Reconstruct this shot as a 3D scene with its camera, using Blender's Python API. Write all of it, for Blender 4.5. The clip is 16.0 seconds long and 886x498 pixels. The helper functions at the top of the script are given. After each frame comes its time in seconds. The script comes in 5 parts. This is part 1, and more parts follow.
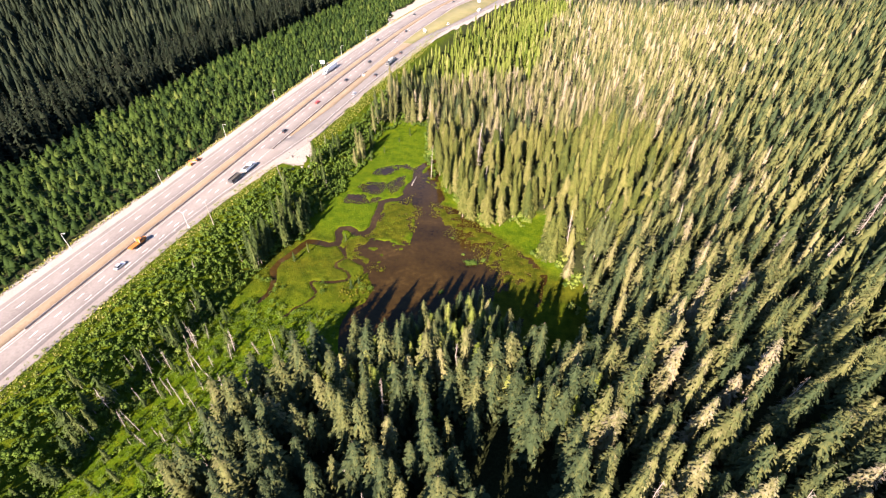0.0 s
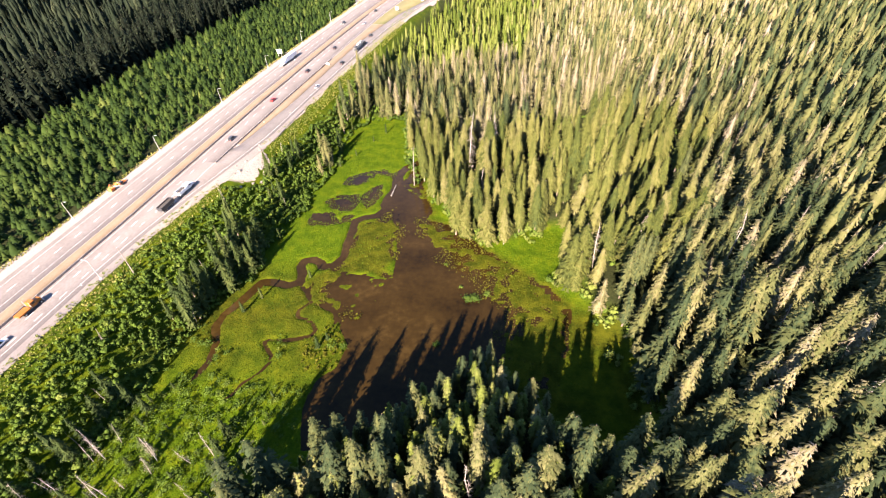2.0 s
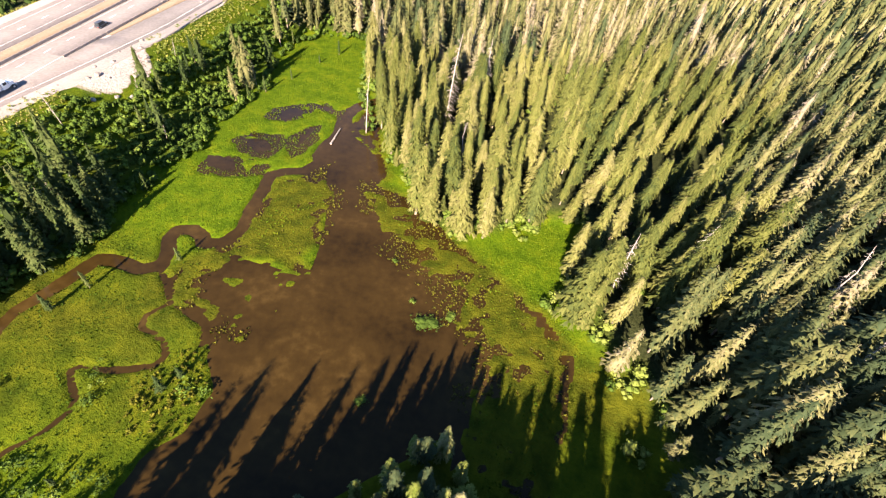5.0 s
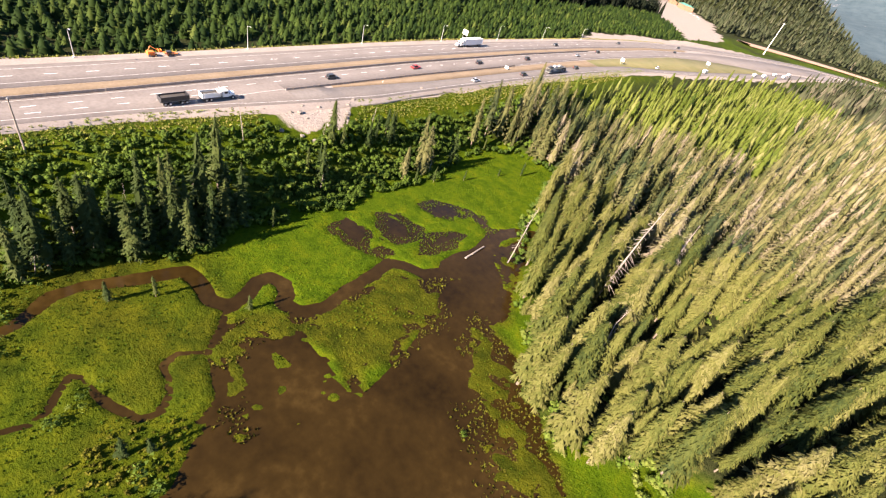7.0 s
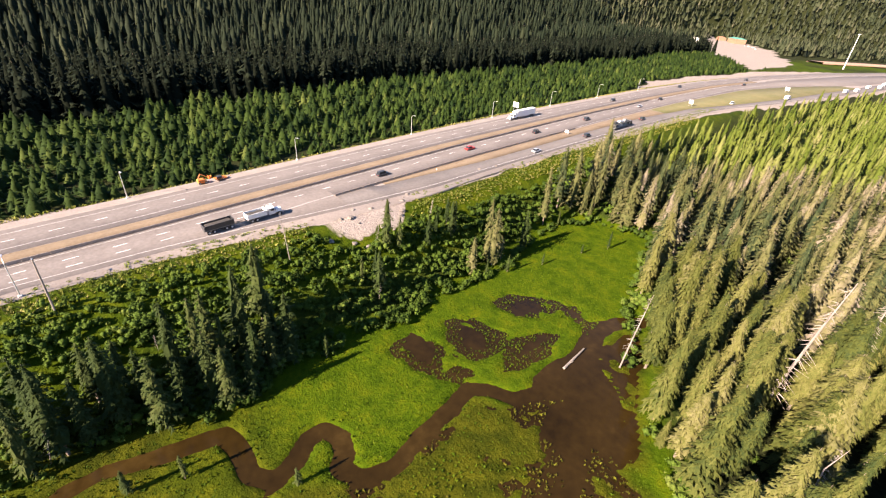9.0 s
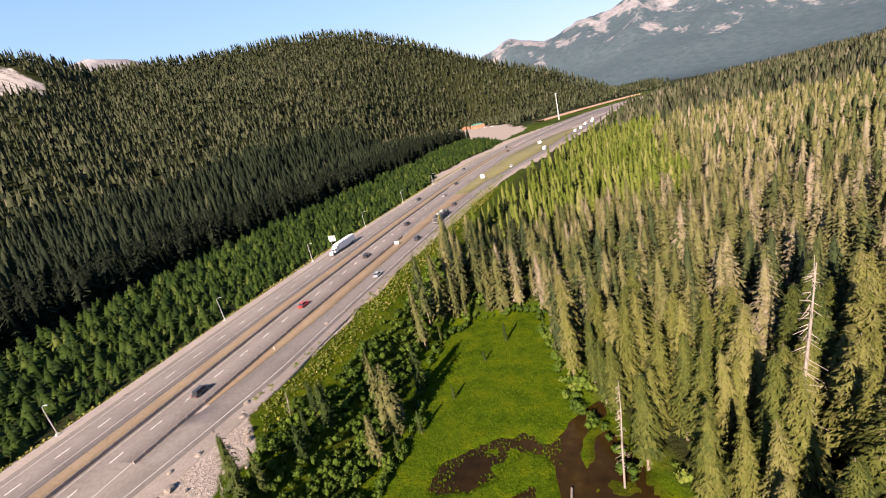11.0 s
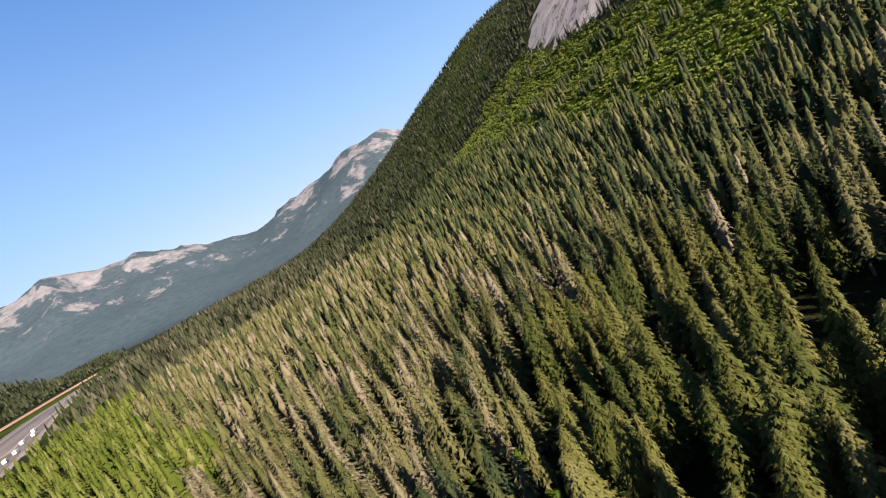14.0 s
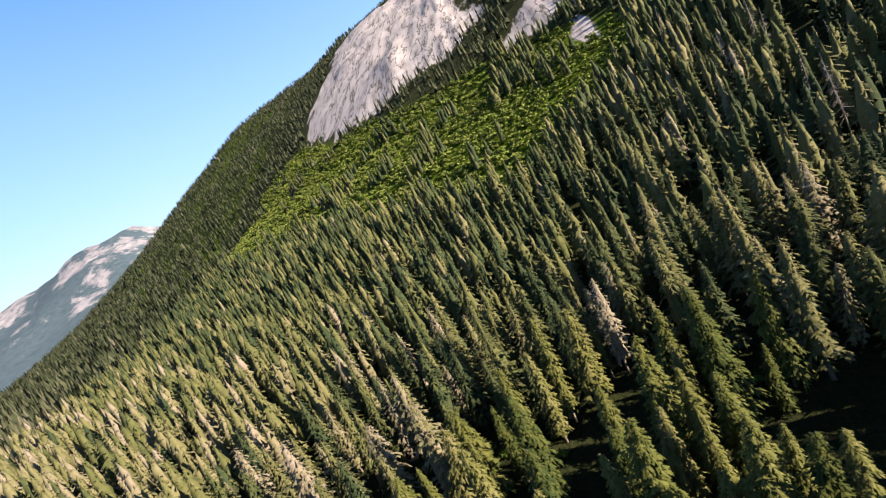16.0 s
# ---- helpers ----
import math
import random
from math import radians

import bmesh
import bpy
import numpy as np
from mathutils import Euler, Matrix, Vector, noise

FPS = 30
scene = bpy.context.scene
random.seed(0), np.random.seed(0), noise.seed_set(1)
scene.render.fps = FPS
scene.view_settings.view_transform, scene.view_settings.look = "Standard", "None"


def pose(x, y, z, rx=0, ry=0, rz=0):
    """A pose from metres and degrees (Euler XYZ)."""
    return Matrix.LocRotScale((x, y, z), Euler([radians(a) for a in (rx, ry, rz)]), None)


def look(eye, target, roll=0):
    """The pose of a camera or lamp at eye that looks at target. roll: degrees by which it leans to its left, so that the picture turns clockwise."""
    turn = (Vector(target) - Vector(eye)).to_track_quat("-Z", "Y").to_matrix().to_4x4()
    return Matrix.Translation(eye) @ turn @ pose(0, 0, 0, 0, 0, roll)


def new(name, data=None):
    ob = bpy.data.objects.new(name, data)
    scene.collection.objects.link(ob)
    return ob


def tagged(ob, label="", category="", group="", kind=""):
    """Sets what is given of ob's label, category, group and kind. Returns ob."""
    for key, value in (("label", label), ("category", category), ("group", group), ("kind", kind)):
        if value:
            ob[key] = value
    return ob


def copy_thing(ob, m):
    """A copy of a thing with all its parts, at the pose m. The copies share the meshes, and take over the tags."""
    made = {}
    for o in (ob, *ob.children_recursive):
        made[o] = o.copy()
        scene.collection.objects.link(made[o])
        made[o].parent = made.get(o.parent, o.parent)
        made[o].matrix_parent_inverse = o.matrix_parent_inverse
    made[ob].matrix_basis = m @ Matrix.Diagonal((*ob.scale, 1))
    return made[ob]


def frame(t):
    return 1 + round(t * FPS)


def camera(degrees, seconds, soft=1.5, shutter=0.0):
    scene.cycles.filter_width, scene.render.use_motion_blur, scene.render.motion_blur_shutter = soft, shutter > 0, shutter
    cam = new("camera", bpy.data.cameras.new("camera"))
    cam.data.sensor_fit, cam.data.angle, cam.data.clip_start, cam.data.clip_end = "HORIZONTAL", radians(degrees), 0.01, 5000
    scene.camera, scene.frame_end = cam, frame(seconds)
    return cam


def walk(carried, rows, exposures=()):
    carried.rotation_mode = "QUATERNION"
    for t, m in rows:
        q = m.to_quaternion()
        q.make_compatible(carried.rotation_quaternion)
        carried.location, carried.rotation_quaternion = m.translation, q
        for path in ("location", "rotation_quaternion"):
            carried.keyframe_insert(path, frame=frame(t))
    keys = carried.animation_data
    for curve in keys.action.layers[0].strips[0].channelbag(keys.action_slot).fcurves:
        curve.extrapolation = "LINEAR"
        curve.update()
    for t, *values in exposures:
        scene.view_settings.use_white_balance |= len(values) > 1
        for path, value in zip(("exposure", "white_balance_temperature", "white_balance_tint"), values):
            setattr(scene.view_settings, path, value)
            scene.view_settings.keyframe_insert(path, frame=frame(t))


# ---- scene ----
cam = camera(89.3, 16.0, soft=1.2)
METRES, EYE, TILT, LEAN, TURN = 300.0, 129.0, -39.006, -0.347, 15.03
ROWS = [
    (0.0, 0.0, 0.0, 0.0, 0.0, 0.0, 0.0),
    (0.5, 0.0003, 0.0348, 0.014, 0.04, 0.37, 0.46),
    (1.0, 0.0009, 0.0727, 0.0296, -0.04, 0.31, 1.3),
    (1.5, 0.0018, 0.1088, 0.0429, -0.28, -1.04, 2.82),
    (2.0, 0.0033, 0.1479, 0.0544, -1.11, -1.82, 3.87),
    (2.5, 0.0053, 0.1824, 0.0622, -2.26, -2.99, 2.98),
    (3.0, 0.008, 0.2176, 0.068, -3.5, -4.31, 1.48),
    (3.5, 0.0102, 0.2476, 0.0722, -3.53, -6.27, 1.44),
    (6.0, 0.0184, 0.3819, 0.0923, -1.54, -8.56, -13.78),
    (6.5, 0.0164, 0.3983, 0.0997, 5.92, -1.58, -23.28),
    (7.0, 0.0119, 0.4142, 0.1081, 12.08, 1.08, -28.55),
    (7.5, 0.0061, 0.4292, 0.1146, 16.47, 1.0, -30.51),
    (8.0, -0.0024, 0.4455, 0.1215, 19.98, 2.01, -30.94),
    (10.5, -0.0591, 0.5339, 0.1593, 16.86, 18.15, 2.13),
    (11.0, -0.067, 0.5563, 0.1718, 10.25, 23.02, 8.08),
    (11.5, -0.0705, 0.5789, 0.1863, 4.75, 27.03, 14.62),
    (12.0, -0.0692, 0.6066, 0.2049, -2.06, 30.78, 26.08),
    (12.5, -0.0623, 0.6334, 0.2241, -9.81, 33.14, 39.54),
    (13.0, -0.0459, 0.6625, 0.2453, -20.11, 31.57, 46.51),
    (13.5, -0.0233, 0.6866, 0.2653, -28.86, 28.38, 51.85),
    (14.0, 0.0072, 0.7096, 0.2849, -40.21, 22.82, 57.9),
    (14.5, 0.0409, 0.7285, 0.2994, -52.15, 15.63, 62.22),
    (15.0, 0.0811, 0.7448, 0.3114, -67.85, 4.98, 65.4),
    (15.5, 0.1216, 0.7562, 0.3187, -81.28, -4.81, 65.9),
    (16.0, 0.1686, 0.7636, 0.3235, -96.61, -15.87, 65.18),
]
walk(cam, [(t, pose(0, 0, EYE, TILT, LEAN, TURN) @ pose(METRES * x, METRES * y, METRES * z, 90 + pitch, roll, yaw)) for t, x, y, z, yaw, pitch, roll in ROWS],
     exposures=[(0.0, 2.66, 6850, 25), (3.5, 2.80, 6900, 24), (6.0, 2.78, 7060, 23), (6.5, 2.52, 7060, 23), (8.0, 2.27, 7060, 24), (10.5, 1.9, 7160, 25), (11.5, 1.5, 7110, 24), (12.5, 1.27, 6860, 21), (14.0, 1.42, 6760, 20), (15.0, 1.65, 6760, 20), (16.0, 1.9, 6760, 20)])

# ---- sky and sun ----
SUN_EL, SHADOW_AZ = 28.0, 7.0          # shadows fall towards +y, a little to +x
world = bpy.data.worlds.new("sky")
scene.world = world
world.use_nodes = True
wn, wl = world.node_tree.nodes, world.node_tree.links
sky = wn.new("ShaderNodeTexSky")
sky.sky_type, sky.sun_disc = "NISHITA", False
sky.sun_elevation, sky.sun_rotation = radians(SUN_EL), radians(180 + SHADOW_AZ)
sky.altitude, sky.air_density, sky.dust_density, sky.ozone_density = 300, 1.1, 0.5, 4.0
veil = wn.new("ShaderNodeMix")          # summer haze, pale at the horizon and thinning to deep blue overhead
veil.data_type = "RGBA"
veil.inputs[0].default_value = 0.7
up, part_z, haze = wn.new("ShaderNodeTexCoord"), wn.new("ShaderNodeSeparateXYZ"), wn.new("ShaderNodeValToRGB")
haze.color_ramp.elements[0].position, haze.color_ramp.elements[0].color = 0.0, (4.7, 5.8, 6.8, 1)
haze.color_ramp.elements[1].position, haze.color_ramp.elements[1].color = 1.0, (0.10, 0.36, 1.2, 1)
haze.color_ramp.elements.new(0.22).color = (2.75, 5.2, 8.5, 1)
haze.color_ramp.elements.new(0.5).color = (1.1, 3.1, 6.9, 1)
haze.color_ramp.elements.new(0.72).color = (0.3, 1.0, 2.6, 1)
wl.new(up.outputs["Generated"], part_z.inputs[0])
wl.new(part_z.outputs[2], haze.inputs[0])
wl.new(sky.outputs[0], veil.inputs[6])
wl.new(haze.outputs[0], veil.inputs[7])
wl.new(veil.outputs[2], wn["Background"].inputs[0])
wn["Background"].inputs[1].default_value = 0.052
sun = new("sun", bpy.data.lights.new("sun", "SUN"))
sun.data.energy, sun.data.angle, sun.data.color = 5.0, radians(0.55), (1.0, 0.90, 0.74)
sv = Vector((-math.sin(radians(SHADOW_AZ)) * math.cos(radians(SUN_EL)), -math.cos(radians(SHADOW_AZ)) * math.cos(radians(SUN_EL)), math.sin(radians(SUN_EL))))
sun.matrix_world = look(sv * 900, (0, 0, 0))


# ---- materials ----
def material(name, rough=0.9, spec=0.3):
    m = bpy.data.materials.new(name)
    m.use_nodes = True
    b = m.node_tree.nodes["Principled BSDF"]
    b.inputs["Roughness"].default_value = rough
    b.inputs["Specular IOR Level"].default_value = spec
    return m, m.node_tree.nodes, m.node_tree.links, b


def noise_node(nodes, links, scale, detail=4.0, rough=0.6, vector=None):
    n = nodes.new("ShaderNodeTexNoise")
    n.inputs["Scale"].default_value, n.inputs["Detail"].default_value, n.inputs["Roughness"].default_value = scale, detail, rough
    if vector is None:
        vector = nodes.new("ShaderNodeNewGeometry").outputs["Position"]
    links.new(vector, n.inputs["Vector"])
    return n.outputs["Fac"]


def ramp(nodes, links, fac, stops):
    r = nodes.new("ShaderNodeValToRGB")
    r.color_ramp.elements[0].position, r.color_ramp.elements[0].color = stops[0][0], (*stops[0][1], 1)
    r.color_ramp.elements[1].position, r.color_ramp.elements[1].color = stops[-1][0], (*stops[-1][1], 1)
    for p, c in stops[1:-1]:
        r.color_ramp.elements.new(p).color = (*c, 1)
    links.new(fac, r.inputs[0])
    return r.outputs[0]


def mix(nodes, links, fac, a, b, kind="MIX"):
    m = nodes.new("ShaderNodeMix")
    m.data_type, m.blend_type = "RGBA", kind
    for sock, v in ((m.inputs[0], fac), (m.inputs[6], a), (m.inputs[7], b)):
        if isinstance(v, (int, float)):
            sock.default_value = v
        elif isinstance(v, tuple):
            sock.default_value = (*v, 1)
        else:
            links.new(v, sock)
    return m.outputs[2]


def maths(nodes, links, op, a, b=0.0):
    m = nodes.new("ShaderNodeMath")
    m.operation = op
    for sock, v in zip(m.inputs, (a, b)):
        if isinstance(v, (int, float)):
            sock.default_value = v
        else:
            links.new(v, sock)
    return m.outputs[0]


def bump(nodes, links, b, fac, strength, dist):
    n = nodes.new("ShaderNodeBump")
    n.inputs["Strength"].default_value, n.inputs["Distance"].default_value = strength, dist
    links.new(fac, n.inputs["Height"])
    links.new(n.outputs[0], b.inputs["Normal"])


def plain(name, a, c, scale, rough=0.9, spec=0.3, metal=0.0):
    """A surface between two colours, with grain and stains."""
    m, n, l, b = material(name, rough, spec)
    f = maths(n, l, "ADD", maths(n, l, "MULTIPLY", noise_node(n, l, scale, 5), 0.6), maths(n, l, "MULTIPLY", noise_node(n, l, scale * 0.08, 3), 0.4))
    l.new(ramp(n, l, f, [(0.3, a), (0.7, c)]), b.inputs["Base Color"])
    b.inputs["Metallic"].default_value = metal
    bump(n, l, b, f, 0.4, 0.3 / scale)
    return m


def foliage(name, stops, per_object, grain=2.2):
    """Leaves and needles: the colour goes from tree to tree (tint) and from twig to twig."""
    stops = [(p_, tuple((0.56 if per_object else 0.80) * v for v in c_)) for p_, c_ in stops]
    m, n, l, b = material(name, 0.8, 0.08)
    if per_object:
        tint = maths(n, l, "ADD", maths(n, l, "MULTIPLY", n.new("ShaderNodeObjectInfo").outputs["Random"], 0.48), 0.10)
    else:
        a = n.new("ShaderNodeAttribute")
        a.attribute_name = "tint"
        tint = a.outputs["Fac"]
    geo = n.new("ShaderNodeNewGeometry")
    isl = maths(n, l, "MULTIPLY", maths(n, l, "SUBTRACT", geo.outputs["Random Per Island"], 0.5), 0.26)
    gr = maths(n, l, "ADD", maths(n, l, "MULTIPLY", maths(n, l, "SUBTRACT", noise_node(n, l, grain * 2.2, 4, 0.75), 0.5), 0.6), maths(n, l, "MULTIPLY", maths(n, l, "SUBTRACT", noise_node(n, l, grain * 0.2, 3), 0.5), 0.35 if per_object else 0.45))
    f = maths(n, l, "ADD", maths(n, l, "ADD", tint, isl), gr)
    col = ramp(n, l, f, stops)
    l.new(col, b.inputs["Base Color"])
    t = n.new("ShaderNodeBsdfTranslucent")
    l.new(mix(n, l, 1.0, col, (1.0, 1.0, 0.6), "MULTIPLY"), t.inputs[0])
    s = n.new("ShaderNodeMixShader")
    s.inputs[0].default_value = 0.06
    l.new(b.outputs[0], s.inputs[1])
    l.new(t.outputs[0], s.inputs[2])
    l.new(s.outputs[0], n["Material Output"].inputs[0])
    return m


FIR = [(0.0, (0.038, 0.060, 0.022)), (0.28, (0.106, 0.120, 0.034)), (0.52, (0.182, 0.178, 0.066)), (0.75, (0.265, 0.236, 0.140)), (1.0, (0.33, 0.28, 0.205))]
FRESH = [(0.0, (0.026, 0.050, 0.008)), (0.35, (0.084, 0.114, 0.016)), (0.7, (0.150, 0.172, 0.042)), (1.0, (0.235, 0.215, 0.10))]
YOUNG = [(0.0, (0.012, 0.030, 0.006)), (0.5, (0.038, 0.069, 0.011)), (1.0, (0.11, 0.14, 0.032))]
SHRUB = [(0.0, (0.035, 0.068, 0.010)), (0.5, (0.09, 0.15, 0.020)), (1.0, (0.20, 0.24, 0.05))]
DARKFIR = [(0.0, (0.014, 0.023, 0.012)), (0.45, (0.050, 0.062, 0.030)), (0.8, (0.090, 0.094, 0.054)), (1.0, (0.16, 0.142, 0.10))]
BANKFIR = [(0.0, (0.025, 0.048, 0.014)), (0.5, (0.068, 0.096, 0.026)), (0.8, (0.13, 0.142, 0.045)), (1.0, (0.19, 0.18, 0.08))]
M_FIR = foliage("fir_needles", [(p_, (0.98 * r_, 1.0 * g_, 0.78 * b_)) for p_, (r_, g_, b_) in FIR], True)
M_FIR_STUFF = foliage("forest_needles", [(p_, (0.83 * r_, 0.79 * g_, 0.95 * b_)) for p_, (r_, g_, b_) in FIR], False)
M_FRESH_STUFF = foliage("fresh_green_needles", [(p_, tuple(0.9 * v for v in c_)) for p_, c_ in FRESH], False)
M_DARK_STUFF = foliage("dark_forest_needles", [(p_, tuple(0.78 * v for v in c_)) for p_, c_ in DARKFIR], False, 1.0)
M_BANKFIR = foliage("bank_fir_needles", [(p_, tuple(1.0 * v for v in c_)) for p_, c_ in BANKFIR], True)
M_YOUNG_STUFF = foliage("plantation_needles", [(p_, tuple(0.76 * v for v in c_)) for p_, c_ in YOUNG], False)
M_SHRUB = foliage("shrub_leaves", SHRUB, True, 3.0)
M_SHRUB_STUFF = foliage("thicket_leaves", [(p_, tuple(0.78 * v for v in c_)) for p_, c_ in SHRUB], False, 3.0)
M_VERGE_GRASS = foliage("verge_grass_blades", [(0.0, (0.075, 0.100, 0.012)), (0.5, (0.17, 0.175, 0.035)), (1.0, (0.30, 0.26, 0.10))], False, 1.0)
# near-black colour that stands in for the shade deep inside crowns
M_INNER = plain("crown_shade", (0.005, 0.007, 0.005), (0.011, 0.014, 0.009), 3, 1.0, 0.0)
M_BARK = plain("bark", (0.09, 0.065, 0.05), (0.22, 0.18, 0.145), 6)
M_SNAG = plain("weathered_wood", (0.14, 0.118, 0.102), (0.29, 0.252, 0.222), 5)
M_ASPHALT = plain("asphalt", (0.128, 0.113, 0.106), (0.206, 0.185, 0.174), 1.2, 0.9, 0.12)
M_ASPHALT_DARK = plain("newer_asphalt", (0.114, 0.103, 0.098), (0.186, 0.170, 0.162), 1.2, 0.9, 0.12)
M_GRAVEL = plain("gravel", (0.20, 0.168, 0.148), (0.335, 0.295, 0.268), 2.0)
M_DRYGRASS = plain("dry_grass", (0.135, 0.098, 0.064), (0.235, 0.178, 0.118), 1.5)
M_VERGE = plain("verge_grass", (0.085, 0.098, 0.030), (0.21, 0.172, 0.088), 0.8)
M_PAINT = plain("road_paint", (0.62, 0.62, 0.60), (0.85, 0.85, 0.83), 2.0, 0.6)
M_STEEL = plain("galvanised_steel", (0.45, 0.46, 0.47), (0.62, 0.63, 0.64), 4, 0.45, 0.5, 0.6)
M_CONCRETE = plain("concrete", (0.42, 0.41, 0.39), (0.62, 0.60, 0.57), 2)
M_ROCK = plain("broken_rock", (0.10, 0.088, 0.076), (0.24, 0.208, 0.182), 1.0)
M_WORN = plain("worn_road_paint", (0.30, 0.285, 0.275), (0.52, 0.50, 0.485), 1.5, 0.7)
M_STAINED = plain("stained_concrete", (0.16, 0.135, 0.118), (0.29, 0.245, 0.215), 1.5)

# ---- lie of the land ----
CLEARING = [(-104, 277), (-86, 279), (-79, 259), (-72, 234), (-64, 218), (-58, 209), (-51, 198), (-45, 186), (-41, 177), (-31, 174), (-21, 172), (-12, 178), (-3, 187), (4, 188), (3, 172), (1, 160), (8, 152), (14, 142), (20, 130), (24, 118), (23, 97), (8, 101), (-7, 114), (-17, 127), (-30, 113), (-42, 101), (-50, 91), (-60, 81), (-72, 70), (-84, 50), (-97, 20), (-104, -30), (-112, -30), (-114, 20), (-114, 60), (-114, 92), (-113, 118), (-113, 127), (-110, 138), (-105, 147), (-109, 158), (-107, 167), (-109, 175), (-105, 186), (-108, 198), (-107, 213), (-106, 229), (-110, 246), (-111, 266)]
POND = [(-67, 236), (-72.4, 230), (-75.6, 224), (-77, 220.5), (-75, 217), (-73.9, 212), (-73.6, 206), (-75, 201), (-74.5, 196), (-70, 190), (-64, 182), (-60, 172), (-57, 161), (-56, 153), (-62, 149), (-63, 140), (-61, 132), (-66, 130), (-66, 127), (-61, 121), (-62, 113), (-65, 109), (-66, 103), (-65, 95), (-61, 88), (-54, 90), (-44, 99), (-32, 110), (-18, 124), (-10, 124), (-8, 138), (-9, 148), (-14, 154), (-20, 156), (-26, 161), (-33, 167), (-39, 171), (-47, 177), (-51, 185), (-54, 193), (-57, 203), (-60.5, 206.3), (-65, 209.4), (-68, 212.5), (-69.6, 216.5), (-70.6, 221), (-70.6, 224.5), (-69.4, 228), (-65.5, 232)]
CREEK = [(-104, 93), (-102.5, 101), (-101.5, 108), (-103.5, 115), (-107.5, 121), (-107.5, 126), (-105, 133), (-103.2, 140), (-102.5, 142.6), (-98, 143.4), (-92, 142.8), (-88.6, 145), (-89.8, 149.5), (-92, 153), (-91.8, 156), (-88.5, 157.4), (-85.4, 156), (-83.8, 154), (-79.8, 155.4), (-78, 161), (-79.4, 168), (-80, 175), (-81.4, 183), (-78.6, 186), (-73.5, 188), (-71, 194), (-71, 202)]
LOOP = [(-88.5, 144), (-84.6, 141.4), (-82, 138.2), (-80.6, 136.6), (-83.1, 132.5), (-82.4, 129.6), (-79, 129), (-76, 127.8), (-73.8, 125.4), (-74.4, 122.9), (-79, 120.6), (-82.6, 119.5), (-86.8, 119.3), (-88.2, 117.8), (-86, 115.6), (-83.4, 113.6), (-82.6, 111), (-84, 107), (-87, 103), (-88, 99), (-92, 94), (-97, 90)]
LOOP_ARM = [(-80.6, 136.6), (-76.4, 135.7), (-73, 134.4), (-70.4, 133.6), (-68.6, 129.2)]
MATS = [(-77.5, 156), (-77, 168), (-78.5, 182), (-73.3, 184.5), (-69, 194), (-67.5, 195), (-65.6, 187.4), (-59.1, 180.2), (-60.8, 172.5), (-59, 168), (-57.5, 162), (-60.7, 156.6), (-55, 153.8), (-60, 151.5), (-66.4, 154.3), (-73, 153), (-77, 147), (-74.5, 141), (-70, 137), (-62, 131), (-66, 128.5), (-72, 135), (-82, 140), (-86, 146)]
SUNKEN = [(-76.5, 146), (-73.5, 152), (-66.4, 154), (-58, 151.5), (-56.5, 147), (-59, 139), (-63, 134), (-70, 137.5), (-75, 142)]
MATS_NORTH = [(-69, 216), (-67, 211), (-60, 206.5), (-56, 198), (-53, 189), (-50, 194), (-55, 206), (-62, 219), (-66, 227)]
MATS_EAST = [(-58, 190), (-51, 177), (-42, 168), (-33, 162), (-26, 155), (-21, 149), (-14, 142), (-14, 120), (4, 116), (7, 150), (-8, 163), (-28, 177), (-42, 187)]
YARD = [(-385, 1290), (-330, 1255), (-245, 1130), (-200, 985), (-160, 880), (-178, 740), (-205, 790), (-262, 868), (-330, 920), (-375, 1090)]
MURK = [[(-101.4, 180.6), (-102.5, 185.7), (-97.2, 187), (-92, 186), (-89.5, 182), (-93, 179.5), (-97.9, 178.4)], [(-98.9, 195.3), (-98, 200.8), (-91, 200), (-87, 201.5), (-85, 197.5), (-85.3, 191), (-90, 188.5), (-94, 190)], [(-97, 210.5), (-96.5, 215.5), (-93, 219.5), (-87, 222.5), (-82, 225), (-76, 222.5), (-76, 219.5), (-81.5, 220.5), (-85.5, 214.5), (-90, 209.5)], [(-84, 203), (-82, 209), (-79, 212), (-77.8, 205), (-77.8, 198), (-80, 193), (-82.8, 197.5)], [(-87.8, 181.5), (-87.2, 185), (-84, 186.6), (-83.4, 182.6)]]


def inside(px, py, poly):
    """Signed distance to a polygon, negative inside."""
    d, odd = np.full(px.shape, 1e9), np.zeros(px.shape, bool)
    for (ax, ay), (bx, by) in zip(poly, poly[1:] + poly[:1]):
        ex, ey = bx - ax, by - ay
        u = np.clip(((px - ax) * ex + (py - ay) * ey) / (ex * ex + ey * ey), 0, 1)
        d = np.minimum(d, np.hypot(px - ax - u * ex, py - ay - u * ey))
        odd ^= ((ay > py) != (by > py)) & (px < ex * (py - ay) / (ey if ey else 1e-9) + ax)
    return np.where(odd, -d, d)


def along(px, py, line):
    d = np.full(px.shape, 1e9)
    for (ax, ay), (bx, by) in zip(line, line[1:]):
        ex, ey = bx - ax, by - ay
        u = np.clip(((px - ax) * ex + (py - ay) * ey) / (ex * ex + ey * ey), 0, 1)
        d = np.minimum(d, np.hypot(px - ax - u * ex, py - ay - u * ey))
    return d


LATTICE = np.random.default_rng(7).random((256, 256))


